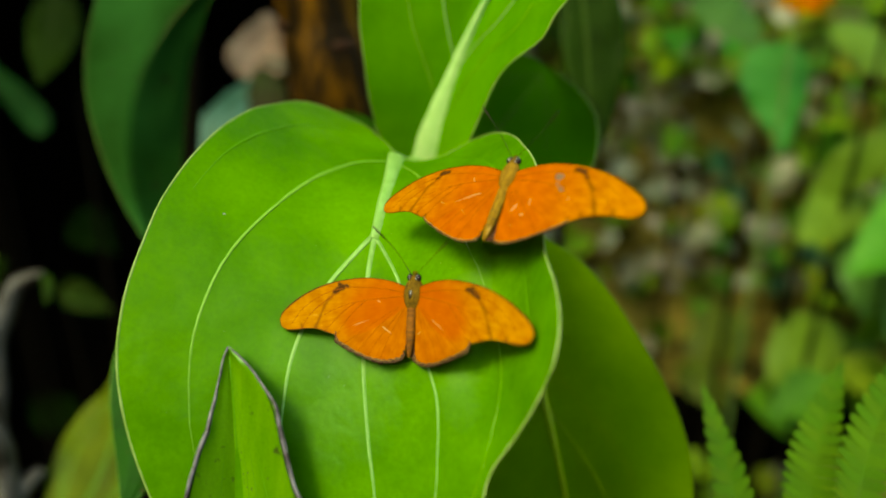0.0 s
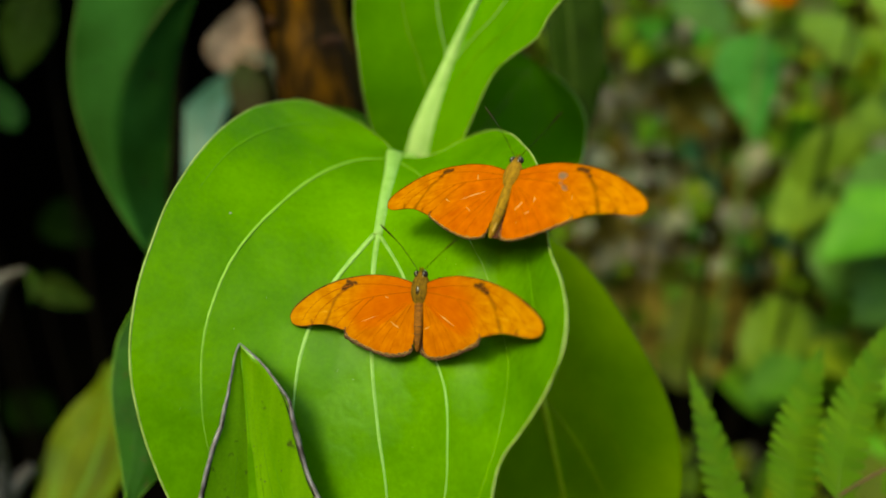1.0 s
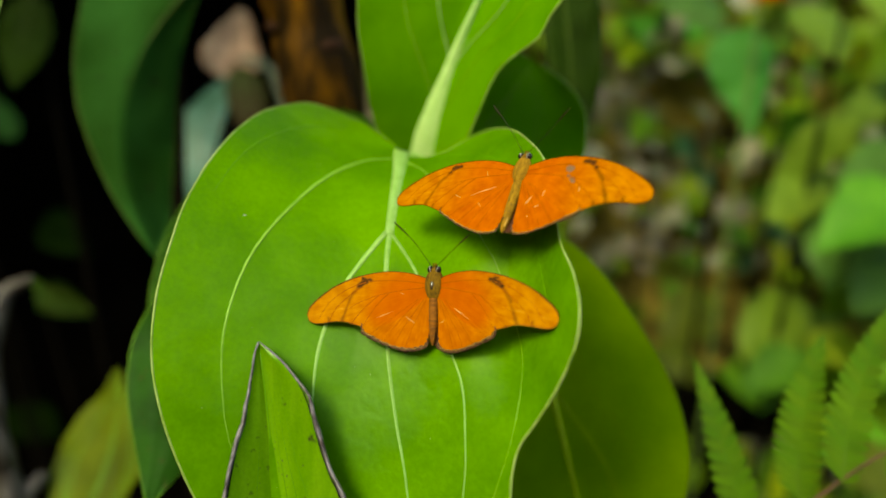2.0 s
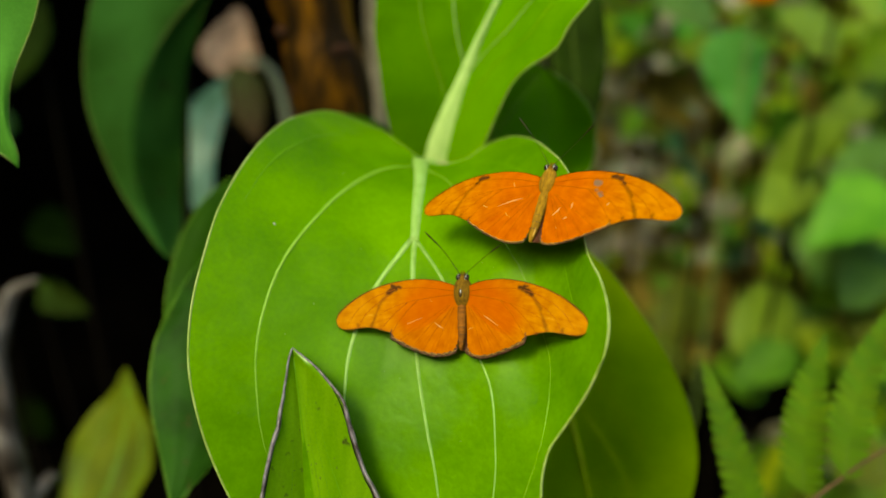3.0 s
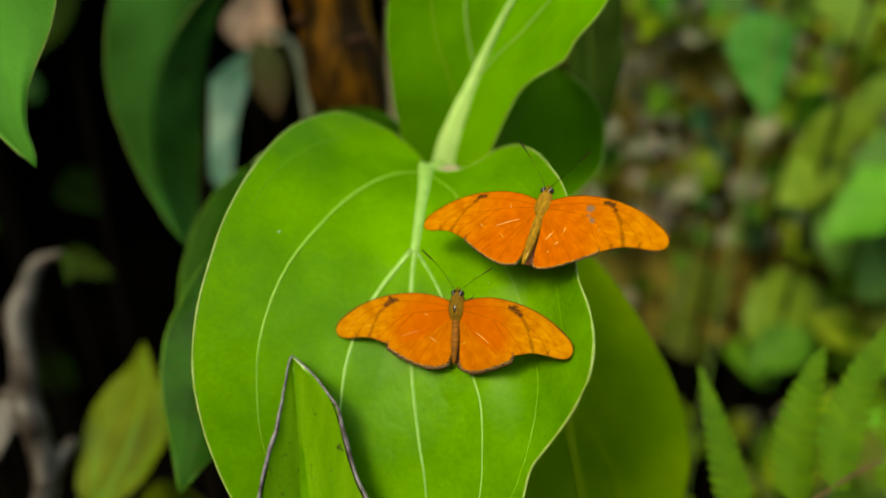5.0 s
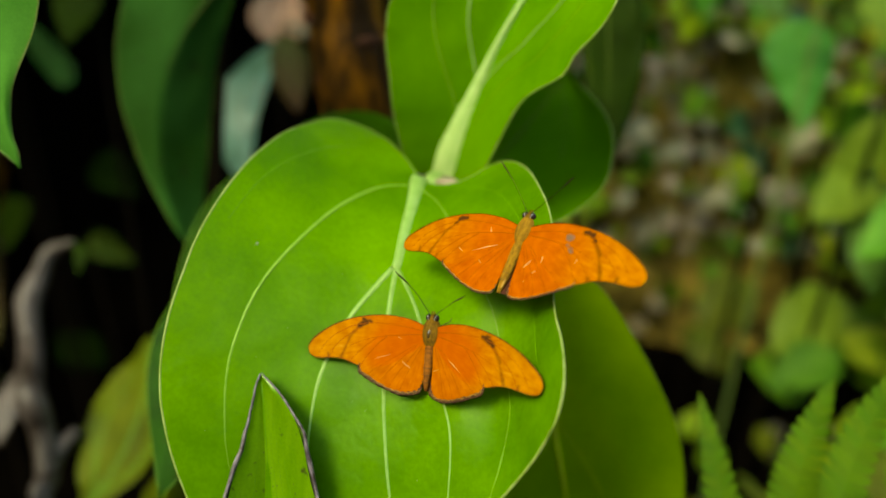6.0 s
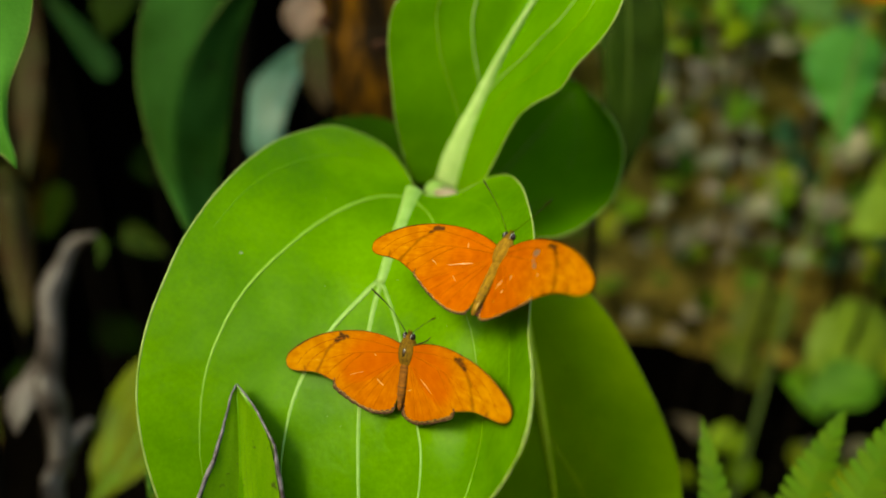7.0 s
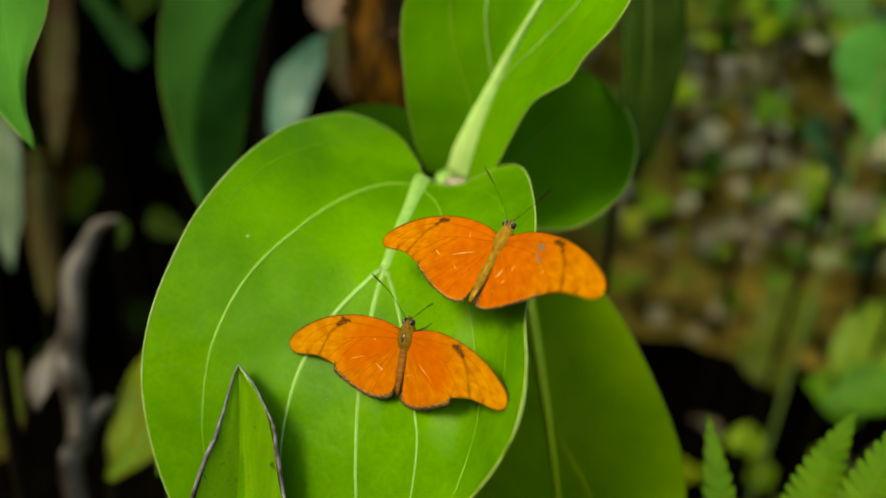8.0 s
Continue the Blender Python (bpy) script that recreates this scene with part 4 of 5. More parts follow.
LOWER = make_butterfly((0.00990, 0.25382, 0.98580), (61.57, -7.68, -17.28), "orange butterfly with open wings resting on the green leaf", (WING, WING, WING_HIND),
                       ((-10.0, 13.8, 14.0), (18.8, 8.0, 19.6)),
                       {-1: [(9.3, -17.0, 6.0, -19.0, 0.36), (19.8, -17.8, 14.0, -15.3, 0.24), (12, -8.6, 10.5, -9.2, 0.2)],
                        1: [(9.0, -13.8, 15.4, -17.8, 0.26), (2.6, -19.0, 5.4, -17.8, 0.24)]},
                       ((2.6, 2.5), (1.2, 2.6), (2.9, 3.9), (0.9, 4.0)), 0.90, -0.3, HIND_TRAIL, 0.95, True, 0.7)
UPPER = make_butterfly((0.04081, 0.26281, 1.02266), (41.35, -7.42, -27.88), "deep orange butterfly with open wings and worn grey wing patches", (WING_RED, WING_WORN, WING_HIND_RED),
                       ((-11.5, 12.7, 12.0), (17.8, 8.4, 13.8)),
                       {-1: [(7.0, -12.0, 16.0, -16.4, 0.42), (11.5, -8.0, 12.6, -5.6, 0.3), (12.0, -18.6, 9.6, -20.4, 0.26), (22.0, -16.0, 19.0, -17.2, 0.3)],
                        1: [(5.0, -19.0, 7.4, -15.8, 0.5), (9.0, -20.6, 10.6, -19.6, 0.4), (11.5, -14.0, 11.0, -16.8, 0.3), (7.0, -24.0, 7.4, -23.4, 0.35), (24.0, -14, 23.6, -16.0, 0.25)]},
                       ((5.7, 0.0), (4.5, 0.2), (5.6, 1.2), (4.2, 1.6)), 1.0, -1.3, HIND_TRAIL_FLAT, 0.6, False, 2.0)


# ---- plants behind: left ----
def make_trunk():
    trunk = thing("brown_tree", (-0.078, 0.53, 0), "smooth orange-brown shrub trunk with dark knots", "tree")
    path = spline([(-0.035, 0.53, -0.02), (-0.05, 0.53, 0.5), (-0.072, 0.525, 0.97), (-0.088, 0.535, 1.10), (-0.11, 0.55, 1.6)], 90)
    bm = tube(path, [0.034, 0.030, 0.0275, 0.0265, 0.024], 18)
    for v in bm.verts:
        v.co += Vector((v.co.x + 0.075, v.co.y - 0.53, 0)) * (0.05 * math.sin(v.co.z * 95) + 0.10 * ripple(v.co.x, v.co.y, v.co.z, 40))
    part("stem", bm, BARK, trunk)
    for z, a, r in ((1.034, -50, 0.0065), (1.045, -150, 0.006), (1.008, -125, 0.007), (1.075, -80, 0.006), (0.985, -70, 0.006), (1.02, -95, 0.004)):
        f = (z - 0.97) / 0.13
        c = Vector((-0.072 - 0.016 * f, 0.525 + 0.01 * f, z))
        out = Vector((math.cos(radians(a)), math.sin(radians(a)), 0))
        turn = out.to_track_quat("Z", "Y").to_matrix().to_4x4()
        part("knot", ball(c + out * 0.0262, (r * 1.5, r * 0.7, 0.0035), turn), WING_DARK, trunk, "dark knot on the bark")
    pale = thing("pale_sapling", (-0.07, 0.84, 0), "pale grey-beige upright sapling", "sapling")
    part("stem", tube(spline([(-0.07, 0.84, -0.02), (-0.071, 0.83, 0.7), (-0.069, 0.845, 1.07), (-0.06, 0.85, 1.5)], 30), [0.015, 0.013, 0.012, 0.010], 12), STEM_PALE, pale)


def make_left_shrub():
    shrub = thing("tall_shrub", (-0.25, 0.60, 0), "tall shrub with drooping blue-green leaves in shade", "shrub")
    part("stem", tube(spline([(-0.25, 0.60, -0.02), (-0.245, 0.62, 0.6), (-0.20, 0.62, 1.05), (-0.15, 0.58, 1.16)], 30), [0.009, 0.007, 0.005, 0.003], 8), STALK_DARK, shrub)
    fold = Blade((-0.1376, 0.5547, 1.0911), (-0.1661, 0.4338, 0.918), (-0.98, 0.12, 0.10), (0.45, 0.88, -0.1), 0.072, 0.044, bow=(-0.047, 0.006, 0.0), cup=-0.06, wave=0.003, seed=31,
                 shape=((0, 0.5), (0.06, 0.80), (0.15, 0.93), (0.3, 0.72), (0.5, 0.48), (0.7, 0.26), (0.86, 0.12), (0.95, 0.05), (1, 0.0)),
                 shape_right=((0, 0.05), (0.12, 0.2), (0.3, 0.6), (0.5, 0.95), (0.66, 1.0), (0.84, 0.75), (0.95, 0.3), (1, 0.0)))
    leaf_part(shrub, fold, LEAF_TEAL_DEEP, "drooping blue-green leaf folded along its midrib", VEIN_DARK, VEIN_DARK, rib=0.0010)
    near = Blade((-0.104, 0.385, 0.962), (-0.122, 0.2827, 0.8547), (-0.95, -0.1, 0.30), (0.85, -0.2, -0.3), 0.024, 0.034, bow=(-0.002, 0.0, 0.006), cup=0.30, wave=0.004, seed=35,
                 shape=((0, 0.0), (0.1, 0.30), (0.3, 0.78), (0.5, 1.0), (0.66, 0.92), (0.82, 0.52), (0.93, 0.2), (1, 0.0)))
    leaf_part(shrub, near, LEAF_NEAR, "drooping green leaf with a dull blotch", VEIN_DARK, VEIN_DULL, rib=0.0010)
    back = Blade((-0.120, 0.445, 0.968), (-0.150, 0.372, 0.876), (-0.8, -0.15, 0.45), (0.8, 0.2, -0.3), 0.016, 0.022, bow=(-0.004, 0, 0), cup=0.25, wave=0.003, seed=37)
    leaf_part(shrub, back, LEAF_DEEP_SHADE, "olive leaf with shade in its dark colour", VEIN_DARK, VEIN_DULL, rib=0.0009)
    for path in (((-0.18, 0.61, 1.10), (-0.155, 0.585, 1.13), (-0.1376, 0.5547, 1.0911)), ((-0.245, 0.62, 0.75), (-0.14, 0.50, 0.91), (-0.104, 0.385, 0.962)), ((-0.24, 0.62, 0.8), (-0.14, 0.52, 0.94), (-0.120, 0.445, 0.968))):
        part("petiole", tube(spline(path, 14), [0.003, 0.0022, 0.002], 7), STEM, shrub)
    high = thing("hanging_leaf_plant", (-0.32, 0.34, 0), "plant with a long drooping bright green leaf", "plant")
    part("stem", tube(spline([(-0.32, 0.36, -0.02), (-0.30, 0.37, 0.7), (-0.22, 0.35, 1.15), (-0.165, 0.325, 1.18)], 30), [0.006, 0.005, 0.003, 0.002], 8), STALK_DARK, high)
    blade = Blade((-0.159, 0.325, 1.178), (-0.1670, 0.2960, 1.0150), (-0.90, -0.2, 0), (0.85, -0.42, 0.1), 0.036, 0.034, bow=(-0.008, -0.008, 0), cup=0.3, wave=0.003, seed=41,
                  shape=((0, 0.0), (0.1, 0.5), (0.3, 0.95), (0.45, 1.0), (0.6, 1.0), (0.72, 0.9), (0.82, 0.68), (0.90, 0.42), (0.96, 0.2), (1, 0.0)),
                  shape_right=((0, 0.0), (0.1, 0.5), (0.3, 1.0), (0.45, 1.06), (0.6, 0.84), (0.72, 0.48), (0.82, 0.20), (0.90, 0.07), (0.96, 0.09), (1, 0.0)))
    leaf_part(high, blade, LEAF_FRESH, "long pointed green leaf with a pale edge", VEIN_DULL, RIM, rib=0.0009)


def single_leaf(name, base, tip, left, right, wl, wr, material, label, category, vein=VEIN_DARK, bow=(0, 0, 0), cup=0.2, seed=1, wave=0.005, foot=None, stalk=STALK_DARK, shape=None):
    """A plant that shows one leaf, on a stalk from the ground."""
    base = Vector(base)
    foot = Vector(foot or (base.x, base.y + 0.05, 0))
    plant = thing(name, (foot.x, foot.y, 0), label, category)
    part("stalk", tube(spline([(foot.x, foot.y, -0.02), (foot.x * 0.6 + base.x * 0.4, foot.y * 0.6 + base.y * 0.4, base.z * 0.5), tuple(base)], 20), [0.005, 0.004, 0.0025], 7), stalk, plant)
    extra = {"shape": shape} if shape else {}
    leaf_part(plant, Blade(base, tip, left, right, wl, wr, bow=bow, cup=cup, wave=wave, seed=seed, **extra), material, "", vein, None, rib=0.0014)
    return plant


def make_husk():
    husk = thing("withered_stalk", (-0.29, 0.40, 0), "withered grey-brown stalk with a papery husk and a hooked tip", "dry stalk")
    path = spline([(-0.29, 0.40, -0.02), (-0.285, 0.41, 0.40), (-0.279, 0.3951, 0.6949), (-0.2865, 0.4193, 0.7264), (-0.2967, 0.4375, 0.7536), (-0.3027, 0.4428, 0.7805), (-0.3308, 0.4906, 0.7877), (-0.3422, 0.5126, 0.8113), (-0.3401, 0.5309, 0.8293), (-0.3369, 0.5454, 0.8435), (-0.3155, 0.5478, 0.8534)], 90)
    part("stem", tube(path, [0.007, 0.007, 0.0075, 0.0085, 0.0085, 0.0105, 0.0095, 0.0088, 0.0105, 0.0075, 0.0065, 0.0030], 12), STEM_GREY, husk)
    part("branch", tube(spline([(-0.2888, 0.4224, 0.7261), (-0.2853, 0.4377, 0.7368), (-0.2797, 0.4525, 0.7416)], 14), [0.0085, 0.0065, 0.005], 10), STEM_GREY, husk)
    flap = Blade((-0.3206, 0.4678, 0.7873), (-0.315, 0.4162, 0.7507), (-0.85, -0.25, -0.2), (0.9, -0.25, 0.1), 0.013, 0.013, bow=(-0.004, -0.008, 0.002), cup=0.4, wave=0.004, seed=53)
    thicken(part("husk", flap.mesh(24, 5), STEM_GREY, husk, "papery grey withered leaf"), 0.0008, 0.0)
    blade = Blade((-0.3155, 0.5478, 0.8534), (-0.3059, 0.5281, 0.8333), (-0.9, -0.3, 0.1), (0.9, -0.3, -0.1), 0.005, 0.005, bow=(0.004, 0.0, 0.002), cup=0.3, wave=0.002, seed=67)
    leaf_part(husk, blade, LEAF_GLOOM_TONE, "small dark leaf drooping from the hooked tip", VEIN_DARK, None, rib=0.0008)


make_trunk()
make_left_shrub()
make_husk()
CRESCENT = ((0, 0.15), (0.15, 0.6), (0.35, 0.95), (0.6, 1.0), (0.85, 0.6), (1, 0.05))
single_leaf("pale_leaf_plant", (-0.2155, 0.8517, 0.9736), (-0.2382, 0.7457, 0.8244), (-0.95, -0.1, -0.2), (0.95, -0.1, 0.2), 0.025, 0.025, LEAF_PALE, "drooping pale grey-green glossy leaf", "plant", bow=(-0.034, -0.01, 0.01), seed=61, foot=(-0.16, 0.90, 0), shape=CRESCENT)
single_leaf("brownish_leaf_plant", (-0.218, 0.83, 0.979), (-0.1937, 0.785, 0.905), (-0.95, -0.1, 0.1), (0.95, -0.1, 0.1), 0.021, 0.021, LEAF_BROWN, "small brownish olive leaf hanging in shade", "plant", seed=62, foot=(-0.14, 0.92, 0))
twig = thing("grey_twig", (-0.13, 0.74, 0), "thin grey-green bent twig in shade", "twig")
part("stem", tube(spline([(-0.13, 0.70, -0.02), (-0.145, 0.735, 0.6), (-0.1514, 0.7398, 0.808), (-0.1593, 0.7835, 0.9127), (-0.1809, 0.8288, 0.97), (-0.2155, 0.845, 0.985)], 40), [0.006, 0.006, 0.0055, 0.005, 0.004], 8), STEM_TWIG, twig)
single_leaf("yellowing_plant", (-0.2570, 0.4080, 0.705), (-0.2335, 0.4938, 0.8060), (-0.9, 0.2, -0.3), (0.9, -0.1, 0.1), 0.042, 0.031, LEAF_YELLOW, "yellow-green pointed leaf turned upward", "plant", VEIN_DULL, bow=(0.010, 0.008, -0.008), seed=63,
            shape=((0, 0.1), (0.15, 0.6), (0.35, 0.95), (0.55, 1.0), (0.75, 0.66), (0.88, 0.28), (0.95, 0.14), (1, 0.0)))
single_leaf("dry_leaf_plant", (-0.2563, 0.9383, 0.9478), (-0.2448, 0.9689, 1.0261), (-1, -0.2, 0.1), (1, -0.2, 0.1), 0.0358, 0.0358, LEAF_DRY, "pinkish dry leaf among the stems", "dry leaf", WING_EDGE, seed=65, cup=0.45, wave=0.012, foot=(-0.30, 0.99, 0),
            shape=((0, 0.55), (0.12, 0.9), (0.3, 1.0), (0.5, 0.82), (0.7, 0.58), (0.86, 0.34), (0.95, 0.2), (1, 0.0)))
single_leaf("shade_plant", (-0.5296, 0.9037, 0.6779), (-0.4582, 0.8925, 0.6503), (0.25, -0.4, 1), (-0.25, -0.4, -1), 0.026, 0.026, LEAF_GLOOM_TONE, "small leaf with deep shade in its dark colour", "plant", bow=(0.0, 0.0, 0.012), seed=67)
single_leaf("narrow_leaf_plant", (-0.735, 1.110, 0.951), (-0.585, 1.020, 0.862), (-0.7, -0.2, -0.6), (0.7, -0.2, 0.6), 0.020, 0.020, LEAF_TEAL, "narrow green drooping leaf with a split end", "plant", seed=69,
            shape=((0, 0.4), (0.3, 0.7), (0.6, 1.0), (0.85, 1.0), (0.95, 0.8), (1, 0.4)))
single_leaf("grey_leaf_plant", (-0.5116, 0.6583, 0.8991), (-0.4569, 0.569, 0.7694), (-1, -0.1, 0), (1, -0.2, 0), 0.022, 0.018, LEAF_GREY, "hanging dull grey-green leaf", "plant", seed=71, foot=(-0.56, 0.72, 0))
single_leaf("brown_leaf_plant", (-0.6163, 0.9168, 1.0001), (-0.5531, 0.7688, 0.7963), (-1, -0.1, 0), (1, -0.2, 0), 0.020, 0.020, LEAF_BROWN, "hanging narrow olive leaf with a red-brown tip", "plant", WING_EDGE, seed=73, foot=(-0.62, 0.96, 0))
single_leaf("teal_leaf_plant", (-0.429, 0.8374, 1.0548), (-0.449, 0.8002, 0.9594), (-0.9, -0.1, 0.2), (0.9, -0.1, 0.2), 0.030, 0.030, LEAF_GLOOM_TONE, "blue-green leaf with deep shade in its dark colour", "plant", seed=79, foot=(-0.46, 0.90, 0))
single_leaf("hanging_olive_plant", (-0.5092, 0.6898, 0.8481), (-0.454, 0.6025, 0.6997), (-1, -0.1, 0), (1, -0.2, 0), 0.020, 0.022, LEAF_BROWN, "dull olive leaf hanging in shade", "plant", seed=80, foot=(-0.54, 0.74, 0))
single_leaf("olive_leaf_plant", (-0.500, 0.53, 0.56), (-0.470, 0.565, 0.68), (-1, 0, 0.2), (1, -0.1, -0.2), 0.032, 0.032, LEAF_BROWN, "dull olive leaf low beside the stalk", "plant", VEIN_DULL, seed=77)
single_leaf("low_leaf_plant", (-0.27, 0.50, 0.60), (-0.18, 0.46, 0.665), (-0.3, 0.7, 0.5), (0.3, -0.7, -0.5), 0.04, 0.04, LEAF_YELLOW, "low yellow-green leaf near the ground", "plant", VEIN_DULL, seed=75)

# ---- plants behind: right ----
single_leaf("dark_hanging_plant", (0.078, 0.561, 1.107), (0.095, 0.514, 0.950), (-0.95, -0.2, 0), (0.95, -0.3, 0), 0.018, 0.024, LEAF_GLOOM_TONE, "dark olive leaf hanging behind the shrub", "plant", bow=(0.006, 0, 0), seed=81, foot=(0.12, 0.66, 0))
single_leaf("heart_leaf_plant", (0.353, 0.953, 1.005), (0.367, 0.906, 0.880), (-0.97, 0, 0.2), (0.97, 0.1, 0.2), 0.043, 0.040, LEAF_BUSH, "green heart-shaped leaf pointing down", "plant", VEIN_DULL, seed=83,
            shape=((0, 0.3), (0.1, 0.82), (0.28, 1.0), (0.5, 0.80), (0.72, 0.44), (0.88, 0.17), (1, 0.0)))


ROUND = ((0, 0.2), (0.12, 0.72), (0.35, 1.0), (0.6, 0.95), (0.85, 0.55), (1, 0.0))
BANK_LEAVES = [
    ((0.458, 1.020, 0.784), (0.529, 0.986, 0.898), 0.028, LEAF_LIME, "broad yellow-green leaf in the bushes"),
    ((0.529, 1.044, 0.801), (0.424, 0.962, 0.758), 0.034, LEAF_LIME, "yellow-green leaf bent over the bank"),
    ((0.609, 0.976, 0.847), (0.475, 0.902, 0.823), 0.030, LEAF_MID, "long soft green leaf in the bushes"),
    ((0.539, 1.049, 0.761), (0.517, 0.944, 0.661), 0.040, LEAF_MID, "large soft green hanging leaf"),
    ((0.624, 0.980, 0.722), (0.522, 0.889, 0.658), 0.042, LEAF_MID, "broad green leaf in the bushes"),
    ((0.552, 1.081, 0.590), (0.439, 1.010, 0.524), 0.050, LEAF_LIME, "round glossy green leaf low on the bank"),
    ((0.465, 1.222, 0.530), (0.367, 1.150, 0.475), 0.048, LEAF_MOSSY, "curled olive leaf low on the bank"),
    ((0.355, 1.147, 0.480), (0.399, 1.070, 0.439), 0.036, LEAF_MOSSY, "dull olive leaf low on the bank"),
    ((0.323, 1.215, 1.050), (0.389, 1.126, 0.978), 0.040, LEAF_MID, "pale green leaf high on the bank"),
    ((0.506, 1.150, 1.020), (0.533, 1.061, 0.949), 0.040, LEAF_LIME, "yellow-green hanging leaf on the bank"),
    ((0.474, 0.953, 1.070), (0.482, 0.871, 1.013), 0.026, LEAF_LIME, "light green leaf with a reddish edge"),
    ((0.673, 1.154, 0.900), (0.534, 1.069, 0.836), 0.026, LEAF_LIME, "long yellow-green leaf on the bank"),
    ((0.588, 0.983, 0.610), (0.609, 0.912, 0.581), 0.036, LEAF_MOSSY, "olive leaf with an orange tip"),
    ((0.416, 0.690, 0.624), (0.429, 0.604, 0.600), 0.034, LEAF_MOSSY, "olive leaf behind the fern"),
    ((0.300, 0.620, 0.600), (0.285, 0.530, 0.640), 0.036, LEAF_MOSSY, "low olive leaf behind the fern"),
]


def make_bank_leaves():
    rng = random.Random(23)
    for i, (base, tip, w, material, label) in enumerate(BANK_LEAVES):
        axis = (Vector(tip) - Vector(base)).normalized()
        side = axis.cross(Vector((0.15, -0.75, 0.65))).normalized()
        single_leaf("broad_leaf_plant", base, tip, side, -side, w, w * rng.uniform(0.9, 1.1), material, label, "plant", VEIN_DULL, bow=(0, -0.008, 0.014), seed=100 + i, foot=(base[0] + 0.03, base[1] + 0.12, 0), shape=ROUND)


make_bank_leaves()


def make_fallen_leaves():
    rng = random.Random(29)
    for x, z, size in ((0.195, 0.449, 0.056), (0.268, 0.409, 0.048), (0.411, 0.447, 0.058), (0.268, 0.258, 0.052), (0.404, 0.285, 0.058), (0.350, 0.40, 0.04), (0.523, 0.600, 0.060), (0.30, 0.60, 0.042), (0.13, 0.52, 0.045), (0.36, 0.22, 0.045)):
        at = Vector((x, bank_depth(x, (z + 0.1) / 2.1) - 0.045, z))
        leaf = thing("fallen_leaf", at, "pale dry fallen leaf lying on the mossy bank", "fallen leaf", "fallen leaves on the bank")
        a = rng.uniform(0, 2 * math.pi)
        axis = Vector((math.cos(a), -0.2, math.sin(a)))
        side = axis.cross(Vector((0.1, -0.9, 0.4))).normalized()
        blade = Blade(at - axis * size * 0.5, at + axis * size * 0.5, side, -side, size * 0.42, size * rng.uniform(0.32, 0.42), cup=0.3, wave=0.008, seed=x * 50)
        leaf_part(leaf, blade, LEAF_FALLEN, "", WING_EDGE, None, rib=0.0006)


make_fallen_leaves()


def make_fern():
    fern = thing("fern", (0.20, 0.40, 0), "fresh green fern frond with lobed leaflets", "fern")
    part("rachis", tube(spline([(0.16, 0.40, -0.02), (0.145, 0.36, 0.5), (0.150, 0.30, 0.78), (0.1647, 0.2924, 0.8361), (0.1815, 0.2946, 0.8548), (0.2166, 0.3069, 0.872), (0.26, 0.3205, 0.879), (0.33, 0.34, 0.88)], 50), [0.0018, 0.0015, 0.0010, 0.0008, 0.0007, 0.0005], 7), STEM_BROWN, fern)
    for base, tip, w, bow in (((0.1600, 0.2990, 0.8190), (0.1389, 0.3547, 0.8950), 0.0105, (0.001, -0.006, 0)), ((0.1802, 0.3050, 0.8465), (0.2066, 0.3615, 0.9066), 0.0135, (-0.006, -0.004, 0)), ((0.1940, 0.2976, 0.8620), (0.2378, 0.3598, 0.9237), 0.0125, (-0.007, -0.003, 0)),
                              ((0.225, 0.309, 0.874), (0.268, 0.355, 0.940), 0.013, (-0.006, -0.004, 0)), ((0.1715, 0.293, 0.843), (0.225, 0.300, 0.815), 0.012, (0, -0.004, 0.004)), ((0.2166, 0.3069, 0.872), (0.270, 0.305, 0.840), 0.013, (0, -0.004, 0.004)), ((0.148, 0.315, 0.72), (0.180, 0.300, 0.815), 0.012, (0.006, -0.004, 0))):
        axis = (Vector(tip) - Vector(base)).normalized()
        right = axis.cross(Vector((0.1, -0.85, 0.5))).normalized() * -1
        blade = Blade(base, tip, -right, right, w, w, bow=bow, cup=0.12, wave=0.001, seed=base[0] * 100,
                      shape=((0, 0.55), (0.15, 0.9), (0.35, 1.0), (0.6, 0.82), (0.8, 0.5), (0.93, 0.22), (1, 0.0)))
        bm = bmesh.new()
        lobes = 17
        for sign in (-1, 1):
            for i in range(lobes):
                s0, s1 = i / lobes, (i + 1) / lobes
                ring = []
                for f, reach in ((0.0, 0.0), (0.0, 0.66), (0.12, 0.86), (0.34, 0.98), (0.6, 1.02), (0.8, 0.95), (0.92, 0.70), (1.0, 0.0)):
                    lean = 0.045 * reach
                    ring.append(bm.verts.new(blade.at(min(1, s0 + (s1 - s0) * f + lean), sign * reach)))
                bm.faces.new(ring if sign > 0 else ring[::-1])
        ob = part("leaflet", bm, FERN, fern)
        thicken(ob, 0.0003, 0.0)
        part("midrib", tube(blade.rib(0, 0.98, 0, 0, 16, 0.0004), [0.0007, 0.0005, 0.0002], 5), VEIN_DARK, ob)


make_fern()


